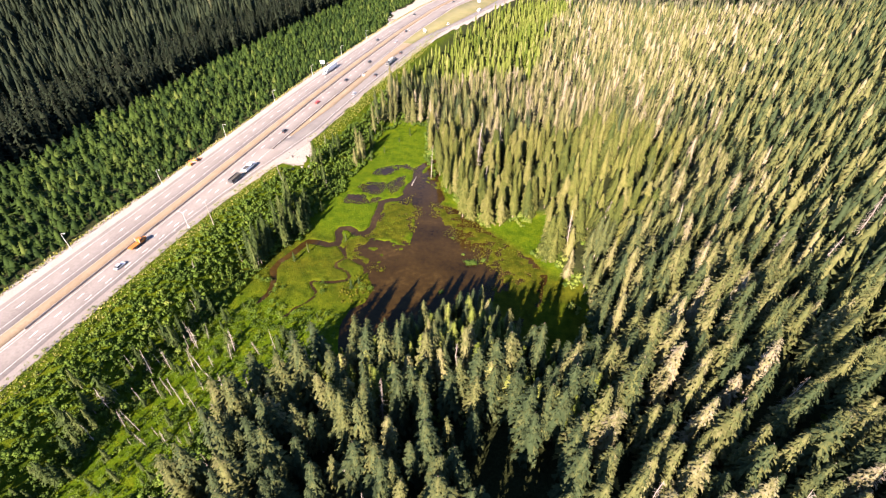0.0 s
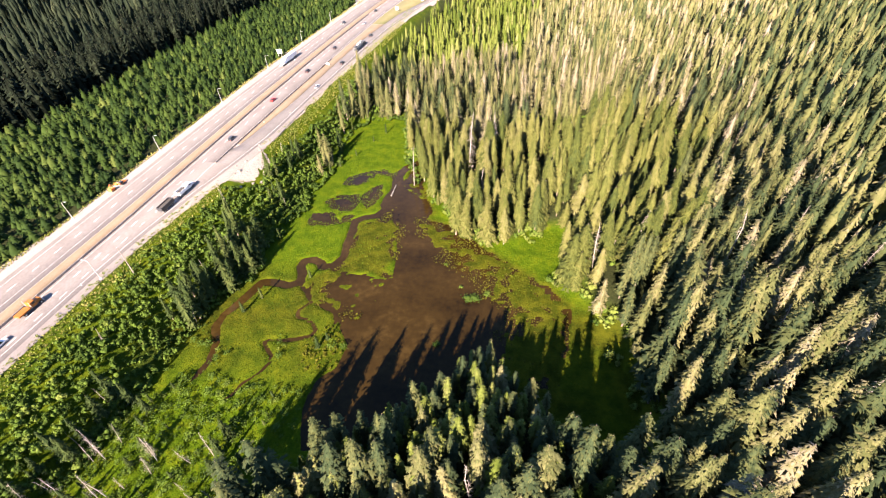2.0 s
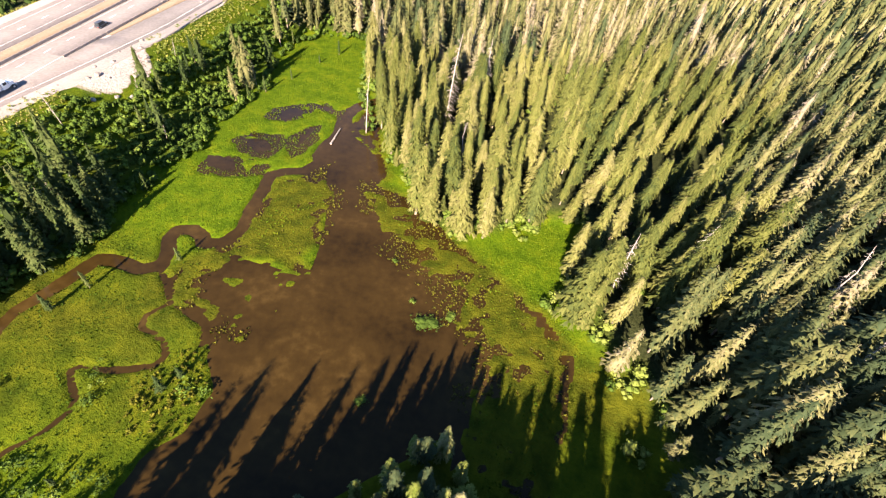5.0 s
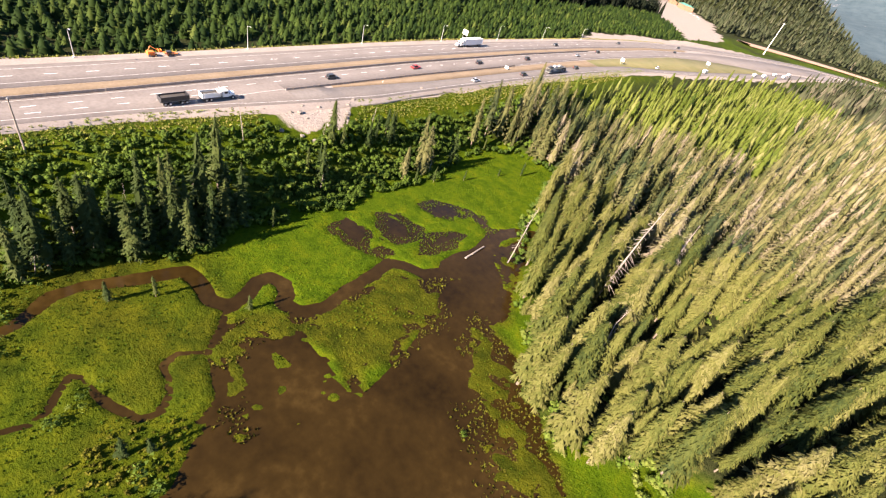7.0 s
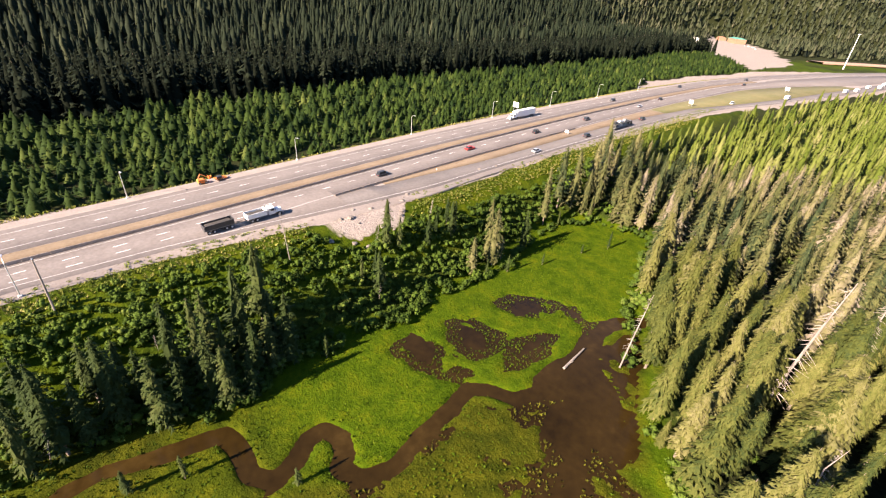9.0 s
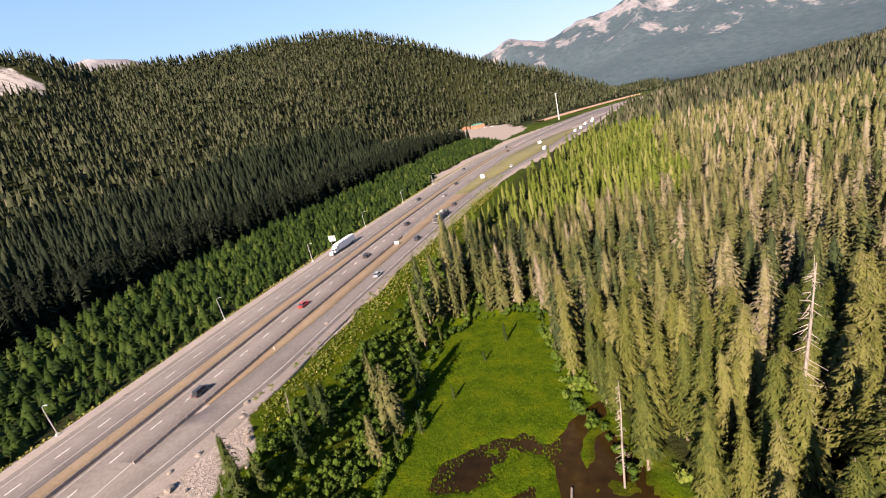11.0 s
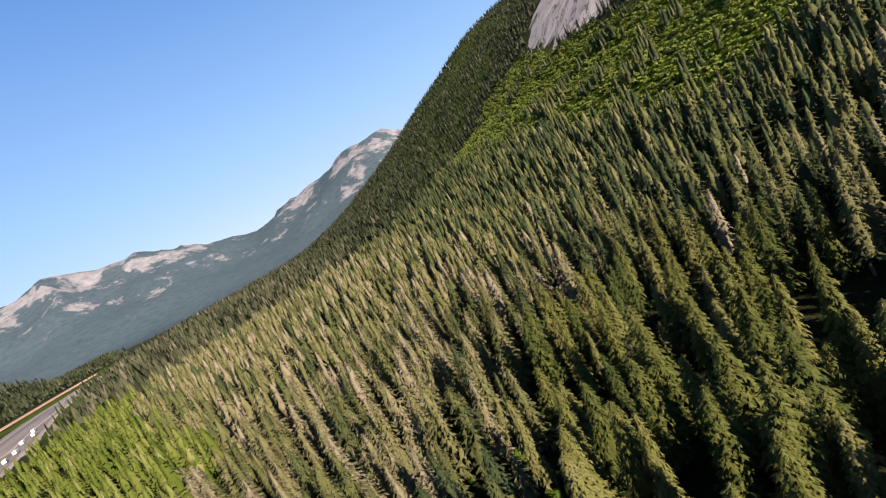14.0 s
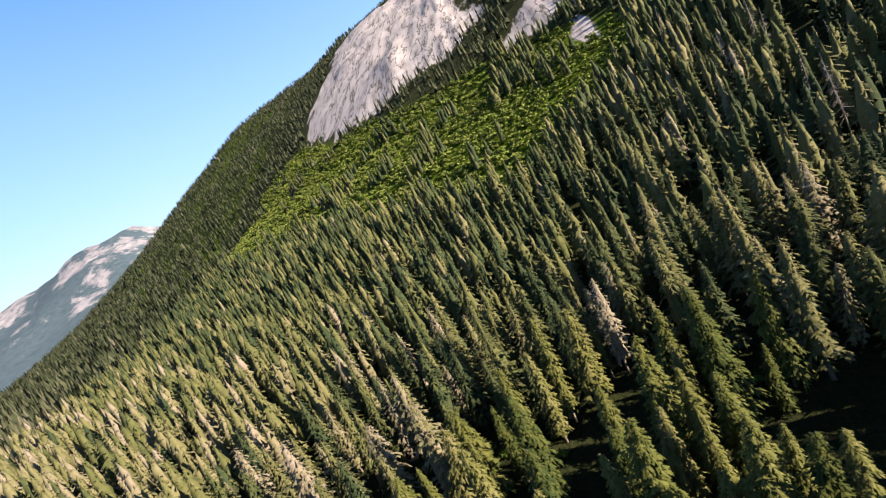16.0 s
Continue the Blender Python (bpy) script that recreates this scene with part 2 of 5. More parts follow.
def wobble(px, py, size, octaves=4):
    """Smooth noise, -1 to 1, with features of that size in metres."""
    out, amp, tot = np.zeros(px.shape), 1.0, 0.0
    for o in range(octaves):
        qx, qy = px / size * 2 ** o + 17.3 * o, py / size * 2 ** o + 9.1 * o
        ix, iy = np.floor(qx).astype(int), np.floor(qy).astype(int)
        fx, fy = qx - ix, qy - iy
        fx, fy = fx * fx * (3 - 2 * fx), fy * fy * (3 - 2 * fy)
        g = lambda i, j: LATTICE[(ix + i) % 256, (iy + j) % 256]
        out += amp * ((g(0, 0) * (1 - fx) + g(1, 0) * fx) * (1 - fy) + (g(0, 1) * (1 - fx) + g(1, 1) * fx) * fy)
        tot += amp
        amp *= 0.5
    return out / tot * 2 - 1


def smooth(a, b, v):
    u = np.clip((v - a) / (b - a), 0, 1)
    return u * u * (3 - 2 * u)


def road_x(y):
    return np.interp(y, [-3000, 340, 450, 560, 680, 830, 1000, 1220, 1600], [-160, -160, -159, -154, -139, -106, -50, 80, 380])


def plaza(y):
    """How far the levelled ground reaches east of the road's middle line, where the slip road swings out."""
    return np.interp(y, [240, 300, 400, 470, 520, 600, 700, 760, 900, 1020], [23, 27, 31, 39, 50, 60, 67, 62, 50, 23])


def west_side(y):
    """How far it reaches west, with the pull-out before the yard."""
    return np.interp(y, [480, 530, 640, 760, 900, 1000], [26, 44, 48, 42, 30, 26])


def road_z(y):
    return np.interp(y, [-3000, -200, 0, 150, 260, 360, 600, 1100, 1600], [6, 8, 10.5, 13, 16, 17.3, 18, 19, 15])


def ridge(px, py, table, start, gain, far_trees=False):
    """A mountain side seen from the glade: skyline (bearing, degrees up, distance) given as a short table."""
    az, r = np.degrees(np.arctan2(px + 66, py - 168)), np.hypot(px + 66, py - 168)
    b, e, dist = zip(*table)
    top, far = np.interp(az, b, e) - (0.7 if far_trees else 0.0), np.interp(az, b, dist)
    z = 62 + np.tan(np.radians(top)) * far
    near = start(az)
    u = np.clip((r - near) / (far - near), 0, 1)
    return z * u ** gain - 0.25 * np.clip(r - far, 0, None)


HILL = [(-180, 6, 1300), (-100, 11, 1200), (-58, 13.2, 1300), (-53, 11.4, 1400), (-46, 11.6, 1450), (-40, 11.7, 1500), (-28.7, 11.6, 1500), (-25, 10.7, 1500), (-20, 9.2, 1500), (-10.8, 5.0, 1450), (-4, 2.2, 1400), (3, -1.9, 1350), (9, -3, 1300), (60, -3, 1300), (180, -3, 1300)]
FARMOUNT = [(-180, 0, 4000), (-70, 6, 3900), (-53, 12.6, 3500), (-49, 12.2, 3500), (-40, 9, 3800), (-14, 4.5, 4200), (-10.5, 5.8, 4200), (-8.6, 6.5, 4200), (-4.7, 5.6, 4100), (-1.6, 6.6, 4000), (4.5, 7.6, 3900), (12, 6.8, 3900), (16.5, 5.5, 3900), (24.2, 4.0, 3900), (32.5, 5.9, 3600), (38.5, 8.1, 3500), (42.6, 8.3, 3500), (46, 6.7, 3500), (60, 4, 3600), (180, 0, 4000)]


def slabs(px, py):
    """Bare granite on the mountain side, negative inside."""
    a = inside(px, py, [(620, 556), (540, 466), (503, 376), (505, 306), (548, 255), (720, 260), (1000, 300), (1400, 420), (1250, 600), (819, 576), (674, 582)]) + 26 * wobble(px, py, 90, 5)
    b = np.minimum(inside(px, py, [(412, 240), (396, 210), (412, 182), (500, 190), (470, 225)]), inside(px, py, [(337, 209), (322, 186), (349, 168), (372, 184)])) + 7 * wobble(px, py, 25, 4)
    c = inside(px, py, [(-1130, 680), (-1035, 695), (-965, 752), (-1040, 812), (-1170, 795)]) + 22 * wobble(px, py, 60, 4)
    return np.minimum(np.minimum(a, b), c)


def slide_track(px, py):
    """The avalanche track below the granite, negative inside."""
    return inside(px, py, [(640, 575), (500, 440), (440, 338), (405, 244), (330, 172), (267, 185), (240, 216), (197, 259), (250, 330), (330, 440), (365, 520), (420, 640), (560, 640)]) + 20 * wobble(px, py, 45, 4)


def land(px, py):
    """Height of the ground."""
    rx, rz = road_x(py), road_z(py)
    v = np.interp(py, [-400, 0, 250, 330, 600, 800, 1000, 1500], [3, 1.2, 1.2, 4, 5, 8, 15, 8])
    s = px - 0.41 * np.clip(py - 200, -300, None)
    hc = np.interp(s, [-60, 0, 50, 100, 200, 350, 504, 704, 900, 1100, 1300, 1600, 2400, 4000], [0, 2, 6, 12, 40, 97, 178, 290, 390, 480, 560, 650, 500, 200]) * (1 - smooth(1500, 3000, np.hypot(px + 66, py - 168)))
    east = v + hc + wobble(px, py, 60) * 1.2 + wobble(px, py, 260, 3) * np.clip((s - 150) * 0.06, 0, 26)
    d = px - rx
    west = np.interp(-d, [26, 34, 60, 120, 200, 5000], [-0.5, -2.2, -2, -1, 3, 3]) + rz + wobble(px, py, 50) * 0.8
    hill = ridge(px, py, HILL, lambda a: np.interp(a, [-90, -40, -28, -20, -14, 0, 10], [260, 400, 650, 1000, 1180, 1120, 1100]), 1.35, True)
    west = west + np.clip(hill, 0, None) + wobble(px, py, 240, 4) * np.clip(hill, 0, 300) * 0.07
    bank = smooth(-0.5, 33, d - plaza(py) + wobble(px, py, 14) * 2.5)
    h = np.where(d < 0, west, rz - 0.35 + (east - rz + 0.35) * bank)
    h = np.where((d > -west_side(py)) & (d < plaza(py)) & (py < 1450), np.minimum(h, rz - 0.35), h)
    far = ridge(px, py, FARMOUNT, lambda a: 2300 + 0 * a, 1.25)
    h = np.maximum(h, far + (0.45 - 1.5 * np.abs(wobble(px, py, 520, 5))) * np.clip(far, 0, 300) * 0.30)
    yard = inside(px, py, YARD)
    h = 18.2 + 0.008 * np.clip(py - 800, 0, 500) + (h - 18.2 - 0.008 * np.clip(py - 800, 0, 500)) * smooth(0, 60, yard)
    h = np.where((d > -west_side(py)) & (d < plaza(py)) & (py < 1450), np.minimum(h, rz - 0.35), h)
    h = h + np.where(slabs(px, py) < 0, (0.3 - np.abs(wobble(px * 0.35, py, 45, 4))) * 18 * smooth(0, -45, slabs(px, py)), 0)
    c = inside(px, py, CLEARING) + wobble(px, py, 9, 3) * 1.5
    flat = 0.33 + 0.16 * wobble(px, py, 6, 4)
    h = flat + (h - flat) * smooth(-1.0, 12.0, c)
    return h, c


def wet(px, py, h):
    """Cut the pond, the creeks and the floating mats into the meadow."""
    n1, n2 = wobble(px, py, 5, 4), wobble(px, py, 16, 4)
    p = inside(px, py, POND) + n1 * 1.0
    h = np.where(p < 1.5, np.minimum(h, -0.75 + 1.1 * smooth(-1.6, 1.2, p)), h)
    k = np.minimum(along(px, py, CREEK) - np.interp(py, [94, 103, 116, 140], [-1.5, 0.7, 1.2, 1.55]), np.minimum(along(px, py, LOOP), along(px, py, LOOP_ARM)) - np.interp(py, [92, 98, 108], [-1.5, 0.35, 0.5])) + n1 * 0.45
    creek = -0.7 + 1.05 * smooth(-0.9, 0.7, k)
    m = np.minimum.reduce([inside(px, py, MATS), inside(px, py, MATS_EAST), inside(px, py, MATS_NORTH)]) + n2 * 1.8 + n1 * 1.6
    mat = np.interp(px, [-84, -72, -60, -52, -20, 4], [0.30, 0.20, 0.04, 0.0, 0.04, 0.16]) + 0.22 * n1 + 0.26 * n2 + 0.3 * wobble(px, py, 2.2, 3) - 0.2 * smooth(-4.5, 0.5, m)
    h = np.where(m < 0, np.minimum(mat, 0.16), h)
    sunk = inside(px, py, SUNKEN) + n2 * 2.0
    h = np.where((sunk < 0) & (m > 0), -0.10 + 0.36 * n1 + 0.34 * wobble(px + 9, py, 2.6, 3) - 0.1 * smooth(-5, 0.5, sunk), h)
    q = np.minimum.reduce([inside(px, py, pool) for pool in MURK]) + n1 * 2.0 + 1.0 * wobble(px, py, 2.4, 3) - 1.2
    h = np.where(q < 0.6, np.minimum(h, -0.14 + 0.5 * smooth(-1.2, 0.6, q) + 0.36 * wobble(px + 31, py, 4.5, 4)), h)
    return np.where(k < 0.8, np.minimum(h, creek), h), m


def axis(lo, hi, step, far_lo, far_hi, grow=1.11):
    mid = list(np.arange(lo, hi + 0.01, step))
    s, left = step, [lo]
    while left[-1] > far_lo:
        s *= grow
        left.append(max(far_lo, left[-1] - min(s, 40 if left[-1] > -1300 else 95)))
    s, right = step, [mid[-1]]
    while right[-1] < far_hi:
        s *= grow
        right.append(min(far_hi, right[-1] + min(s, 20 if right[-1] < 1300 else 95)))
    return np.array(left[:0:-1] + mid + right[1:])


def bulk(name, verts, faces, mats, tint=None, cover=None, mat_index=None, smooth_faces=False):
    """A mesh object from arrays; faces all with the same number of corners."""
    me = bpy.data.meshes.new(name)
    n, k = faces.shape
    me.vertices.add(len(verts))
    me.vertices.foreach_set("co", np.ascontiguousarray(verts, np.float32).ravel())
    me.loops.add(n * k)
    me.loops.foreach_set("vertex_index", np.ascontiguousarray(faces, np.int32).ravel())
    me.polygons.add(n)
    me.polygons.foreach_set("loop_start", np.arange(0, n * k, k, dtype=np.int32))
    me.polygons.foreach_set("loop_total", np.full(n, k, np.int32))
    for m in mats:
        me.materials.append(m)
    if mat_index is not None:
        me.polygons.foreach_set("material_index", np.ascontiguousarray(mat_index, np.int32))
    if smooth_faces:
        me.polygons.foreach_set("use_smooth", np.ones(n, bool))
    me.update(calc_edges=True)
    if tint is not None:
        me.attributes.new("tint", "FLOAT", "POINT").data.foreach_set("value", np.ascontiguousarray(tint, np.float32))
    if cover is not None:
        me.attributes.new("cover", "FLOAT_COLOR", "POINT").data.foreach_set("color", np.ascontiguousarray(cover, np.float32).ravel())
    return new(name, me)


GX, GY = axis(-124, 34, 0.85, -4900, 4900), axis(62, 282, 0.85, -4900, 4950)
PX, PY = np.meshgrid(GX, GY)
PZ, CL = land(PX, PY)
PZ, MAT_D = wet(PX, PY, PZ)


def ground_material():
    m, n, l, b = material("ground_cover", 0.95, 0.04)
    a = n.new("ShaderNodeAttribute")
    a.attribute_name = "cover"
    sep = n.new("ShaderNodeSeparateColor")
    l.new(a.outputs["Color"], sep.inputs[0])
    fine, mid, big = noise_node(n, l, 1.4, 5, 0.7), noise_node(n, l, 0.22, 4), noise_node(n, l, 0.03, 4)
    floor = ramp(n, l, fine, [(0.3, (0.009, 0.013, 0.004)), (0.7, (0.030, 0.034, 0.013))])
    grass = ramp(n, l, maths(n, l, "ADD", maths(n, l, "MULTIPLY", fine, 0.45), maths(n, l, "MULTIPLY", mid, 0.55)), [(0.34, (0.017, 0.039, 0.001)), (0.5, (0.040, 0.070, 0.002)), (0.66, (0.078, 0.095, 0.003))])
    grass = mix(n, l, maths(n, l, "MULTIPLY", sep.outputs[2], 0.8), grass, ramp(n, l, mid, [(0.35, (0.020, 0.022, 0.002)), (0.65, (0.056, 0.054, 0.004))]))
    col = mix(n, l, sep.outputs[0], floor, grass)
    along_slope = n.new("ShaderNodeMapping")
    along_slope.inputs["Scale"].default_value = (0.22, 1.0, 0.22)
    l.new(n.new("ShaderNodeNewGeometry").outputs["Position"], along_slope.inputs["Vector"])
    seam = noise_node(n, l, 0.11, 7, 0.72, along_slope.outputs[0])
    rock = ramp(n, l, maths(n, l, "ADD", maths(n, l, "MULTIPLY", big, 0.25), maths(n, l, "MULTIPLY", seam, 0.75)), [(0.36, (0.07, 0.066, 0.066)), (0.42, (0.21, 0.193, 0.187)), (0.50, (0.29, 0.266, 0.258)), (0.64, (0.35, 0.325, 0.315))])
    # far mountains: distance haze is put into this blue-grey base colour
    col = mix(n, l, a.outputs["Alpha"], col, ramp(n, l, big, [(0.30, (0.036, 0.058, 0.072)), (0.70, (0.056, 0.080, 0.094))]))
    pos = n.new("ShaderNodeNewGeometry").outputs["Position"]
    xyz = n.new("ShaderNodeSeparateXYZ")
    l.new(pos, xyz.inputs[0])
    cliff = n.new("ShaderNodeMapping")
    cliff.inputs["Scale"].default_value = (1.0, 0.7, 0.35)
    l.new(pos, cliff.inputs["Vector"])
    crag = maths(n, l, "ADD", noise_node(n, l, 0.006, 12, 0.68, cliff.outputs[0]), maths(n, l, "MULTIPLY", xyz.outputs[2], 0.00045))
    bare = maths(n, l, "MULTIPLY", a.outputs["Alpha"], ramp(n, l, crag, [(0.685, (0, 0, 0)), (0.745, (1, 1, 1))]))
    far_rock = ramp(n, l, noise_node(n, l, 0.02, 8, 0.7), [(0.3, (0.09, 0.095, 0.11)), (0.7, (0.26, 0.25, 0.26))])
    col = mix(n, l, bare, col, far_rock)
    crack = maths(n, l, "ABSOLUTE", maths(n, l, "SUBTRACT", noise_node(n, l, 0.05, 5, 0.6, along_slope.outputs[0]), 0.5))
    rock = mix(n, l, ramp(n, l, crack, [(0.008, (0.85, 0.85, 0.85)), (0.022, (0, 0, 0))]), rock, (0.055, 0.055, 0.05))
    edge = maths(n, l, "ADD", sep.outputs[1], maths(n, l, "MULTIPLY", maths(n, l, "SUBTRACT", noise_node(n, l, 0.05, 9, 0.65, along_slope.outputs[0]), 0.5), 1.9))
    stones = ramp(n, l, fine, [(0.3, (0.19, 0.16, 0.138)), (0.7, (0.33, 0.288, 0.258))])
    rock = mix(n, l, maths(n, l, "GREATER_THAN", xyz.outputs[2], 50.0), stones, rock)
    l.new(mix(n, l, ramp(n, l, edge, [(0.44, (0, 0, 0)), (0.56, (1, 1, 1))]), col, rock), b.inputs["Base Color"])
    bump(n, l, b, fine, 0.8, 0.5)
    return m


# cover: red meadow, green bare rock and gravel, blue olive water plants and darker olive southern meadow, alpha far
# mountains with haze in their colour
meadow = 1 - smooth(2.5, 9.0, CL + 2.5 * wobble(PX, PY, 7, 3))
DR = PX - road_x(PY)
EAST_EDGE = np.interp(PY, [60, 125, 150, 175, 200, 240, 420, 560], [11, 12, 13.5, 18, 22.5, 25, 29, 34])
EAST_EDGE = np.where(PY > 300, plaza(PY) + 1.0, EAST_EDGE)
bankgrass = smooth(0, 3, DR - EAST_EDGE) * (1 - smooth(34, 52, DR + 6 * wobble(PX, PY, 18))) * (PY < 700)
mount_haze = smooth(1500, 1900, np.hypot(PX + 66, PY - 168))
rock = 1 - smooth(-38, 30, slabs(PX, PY))
avalanche = smooth(12, -8, slide_track(PX, PY)) * 0.85
gravel = smooth(-3, 0, DR + west_side(PY)) * (1 - smooth(0, 2.5, DR - EAST_EDGE + 1.2 * wobble(PX, PY, 7))) * (PY < 1450)
gravel = np.maximum(gravel, 1 - smooth(-6, 4, inside(PX, PY, YARD) + 12 * wobble(PX, PY, 40)))
apron = (1 - smooth(-3, 1, inside(PX, PY, [(-140, 183), (-131, 183), (-126, 190), (-127, 202), (-134, 212), (-139, 214)]) + 4 * wobble(PX, PY, 6))) * 0.6
roadgrass = smooth(-140, -110, DR) * smooth(690, 720, PY) * smooth(1420, 1380, PY) * smooth(-0.6, 0.2, wobble(PX, PY, 30, 3))
COVER = np.stack([np.maximum.reduce([meadow, bankgrass * 0.95, avalanche, roadgrass * 0.8]), np.maximum.reduce([rock, gravel, apron]), np.clip(meadow * np.maximum(1 - smooth(-1, 3, MAT_D), smooth(158, 142, PY) * smooth(92, 116, PY) * (0.62 + 0.38 * smooth(-0.4, 0.3, wobble(PX, PY, 14, 4)))) + bankgrass * 0.3, 0, 1), mount_haze], -1)
nx, ny = len(GX), len(GY)
idx = np.arange(nx * ny).reshape(ny, nx)
QUADS = np.stack([idx[:-1, :-1], idx[:-1, 1:], idx[1:, 1:], idx[1:, :-1]], -1).reshape(-1, 4)
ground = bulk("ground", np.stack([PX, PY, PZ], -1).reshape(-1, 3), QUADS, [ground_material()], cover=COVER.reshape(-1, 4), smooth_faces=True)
tagged(ground, "valley ground with bright green marsh meadow and forest floor", "ground", kind="structure")

m, n, l, b = material("murky_water", 0.10, 0.10)
wf = maths(n, l, "ADD", maths(n, l, "MULTIPLY", noise_node(n, l, 0.05, 4), 0.7), maths(n, l, "MULTIPLY", noise_node(n, l, 0.5, 3), 0.3))
l.new(ramp(n, l, wf, [(0.32, (0.009, 0.0054, 0.0018)), (0.55, (0.024, 0.0142, 0.0040)), (0.7, (0.046, 0.028, 0.008))]), b.inputs["Base Color"])
bump(n, l, b, noise_node(n, l, 0.8, 3), 0.06, 0.2)
M_WATER = m
water = bulk("water", np.array([(-125, 40, 0), (36, 40, 0), (36, 284, 0), (-125, 284, 0)], float), np.array([[0, 1, 2, 3]]), [M_WATER])
tagged(water, "still brown pond water with shallow murky edges", "water", kind="structure")


# ---- highway ----
def strip(name, x0, x1, y0, y1, up, mat, label="", thick=0.0, step=8.0):
    """A band along the road between two offsets from its middle line; an offset is a number or a rule of y."""
    ys = np.linspace(y0, y1, max(2, int((y1 - y0) / step) + 1))
    cx, cz = road_x(ys), road_z(ys)
    xa = cx + (x0(ys) if callable(x0) else x0)
    xb = cx + (x1(ys) if callable(x1) else x1)
    a, c = np.stack([xa, ys, cz + up], -1), np.stack([xb, ys, cz + up], -1)
    v = np.concatenate([a, c, a - (0, 0, thick), c - (0, 0, thick)])
    k = len(ys)
    i = np.arange(k - 1)
    q = [np.stack([i, i + k, i + k + 1, i + 1], -1)]
    if thick:
        q += [np.stack([i, i + 1, i + 1 + 2 * k, i + 2 * k], -1), np.stack([i + k, i + 3 * k, i + 1 + 3 * k, i + 1 + k], -1)]
    else:
        v = v[:2 * k]
    ob = bulk(name, v, np.concatenate(q), [mat])
    if label:
        tagged(ob, label, name.split("_")[0], kind="structure")
    return ob


def lane_edge(ys):
    return np.interp(ys, [-900, 60, 125, 150, 175, 200, 225, 300, 400, 470, 520, 600, 700, 760, 900, 1010], [9.5, 9.5, 10, 11.5, 15, 19, 22.5, 24.5, 28.5, 36.5, 47, 57, 64, 59, 47, 15])


def gore(ys):
    return np.interp(ys, [195, 235, 260, 330, 384, 442, 496, 567, 635, 700, 760], [9.2, 13.5, 16, 17, 18.5, 24, 35, 46, 48, 51, 44])


def inner(ys):
    return np.interp(ys, [195, 330, 430, 577, 638, 709, 760, 900, 1000], [8.9, 10.5, 10.5, 13, 20, 34, 40, 36, 12])


ROAD_FROM, ROAD_TO = -900, 1500
shoulder = strip("road_shoulder", -25.0, lambda y: lane_edge(y) + np.interp(y, [150, 190, 240], [3.5, 5, 2.5]), ROAD_FROM, ROAD_TO, -0.12, M_GRAVEL, "pale gravel shoulders of a highway", 0.8)
west_road = strip("road_west", -20.8, -7.8, ROAD_FROM, ROAD_TO, 0.0, M_ASPHALT, "sun-bleached grey asphalt carriageway with two lanes", 0.3)
strip("road_east", -1.4, inner, 197, ROAD_TO, 0.0, M_ASPHALT, "sun-bleached grey asphalt carriageway climbing north", 0.3, 4.0)
east_road = strip("road_east", -1.4, lane_edge, ROAD_FROM, 197, 0.0, M_ASPHALT, "sun-bleached grey asphalt carriageway with a climbing lane", 0.3, 4.0)
slip = strip("road_slip", lambda y: np.where(y < 212, inner(y) + 0.02, gore(y) + 0.2), lane_edge, 197, 1000, 0.003, M_ASPHALT_DARK, "darker grey asphalt slip road beside the highway", 0.3, 3.0)
median = strip("median", -7.2, -2.6, ROAD_FROM, 640, 0.10, M_DRYGRASS, "dry brown grass median between the carriageways", 0.3)
strip("verge", lambda y: inner(y) + 0.9, gore, 214, 410, 0.05, M_DRYGRASS, "narrow dry grass strip beside the slip road", 0.3)
island = strip("verge", lambda y: inner(y) + 0.9, gore, 411, 722, 0.06, M_VERGE, "yellow-green grass island between highway and slip road", 0.3)


def piece_mesh(name, mat, build):
    bm = bmesh.new()
    build(bm)
    me = bpy.data.meshes.new(name)
    bm.to_mesh(me)
    bm.free()
    me.materials.append(mat)
    return me


def box(bm, c, size, bevel=0.0, top=(1.0, 1.0), shift=(0.0, 0.0)):
    """A block round c; its top face may be smaller and shifted."""
    g = bmesh.ops.create_cube(bm, size=1.0)
    vs = g["verts"]
    for v in vs:
        hi = v.co.z > 0
        v.co.x = v.co.x * size[0] * (top[0] if hi else 1) + (shift[0] if hi else 0)
        v.co.y = v.co.y * size[1] * (top[1] if hi else 1) + (shift[1] if hi else 0)
        v.co.z *= size[2]
        v.co += Vector(c)
    if bevel:
        bmesh.ops.bevel(bm, geom=list({e for v in vs for e in v.link_edges}), offset=bevel, segments=1, affect="EDGES")


def tube(bm, a, c, r0, r1=None, sides=8):
    """A tapered round bar from a to c."""
    a, c = Vector(a), Vector(c)
    r1 = r0 if r1 is None else r1
    turn = (c - a).to_track_quat("Z", "Y").to_matrix().to_4x4()
    bmesh.ops.create_cone(bm, cap_ends=True, segments=sides, radius1=r0, radius2=max(r1, 1e-4), depth=(c - a).length, matrix=Matrix.Translation((a + c) / 2) @ turn)


def part(name, build, mat, parent, label=""):
    """One mesh under a thing, in the thing's own space."""
    ob = new(name, build if isinstance(build, bpy.types.Mesh) else piece_mesh(name, mat, build))
    ob.parent = parent
    if label:
        tagged(ob, label)
    return ob


def thing(name, label, category, group=""):
    return tagged(new(name), label, category, group)


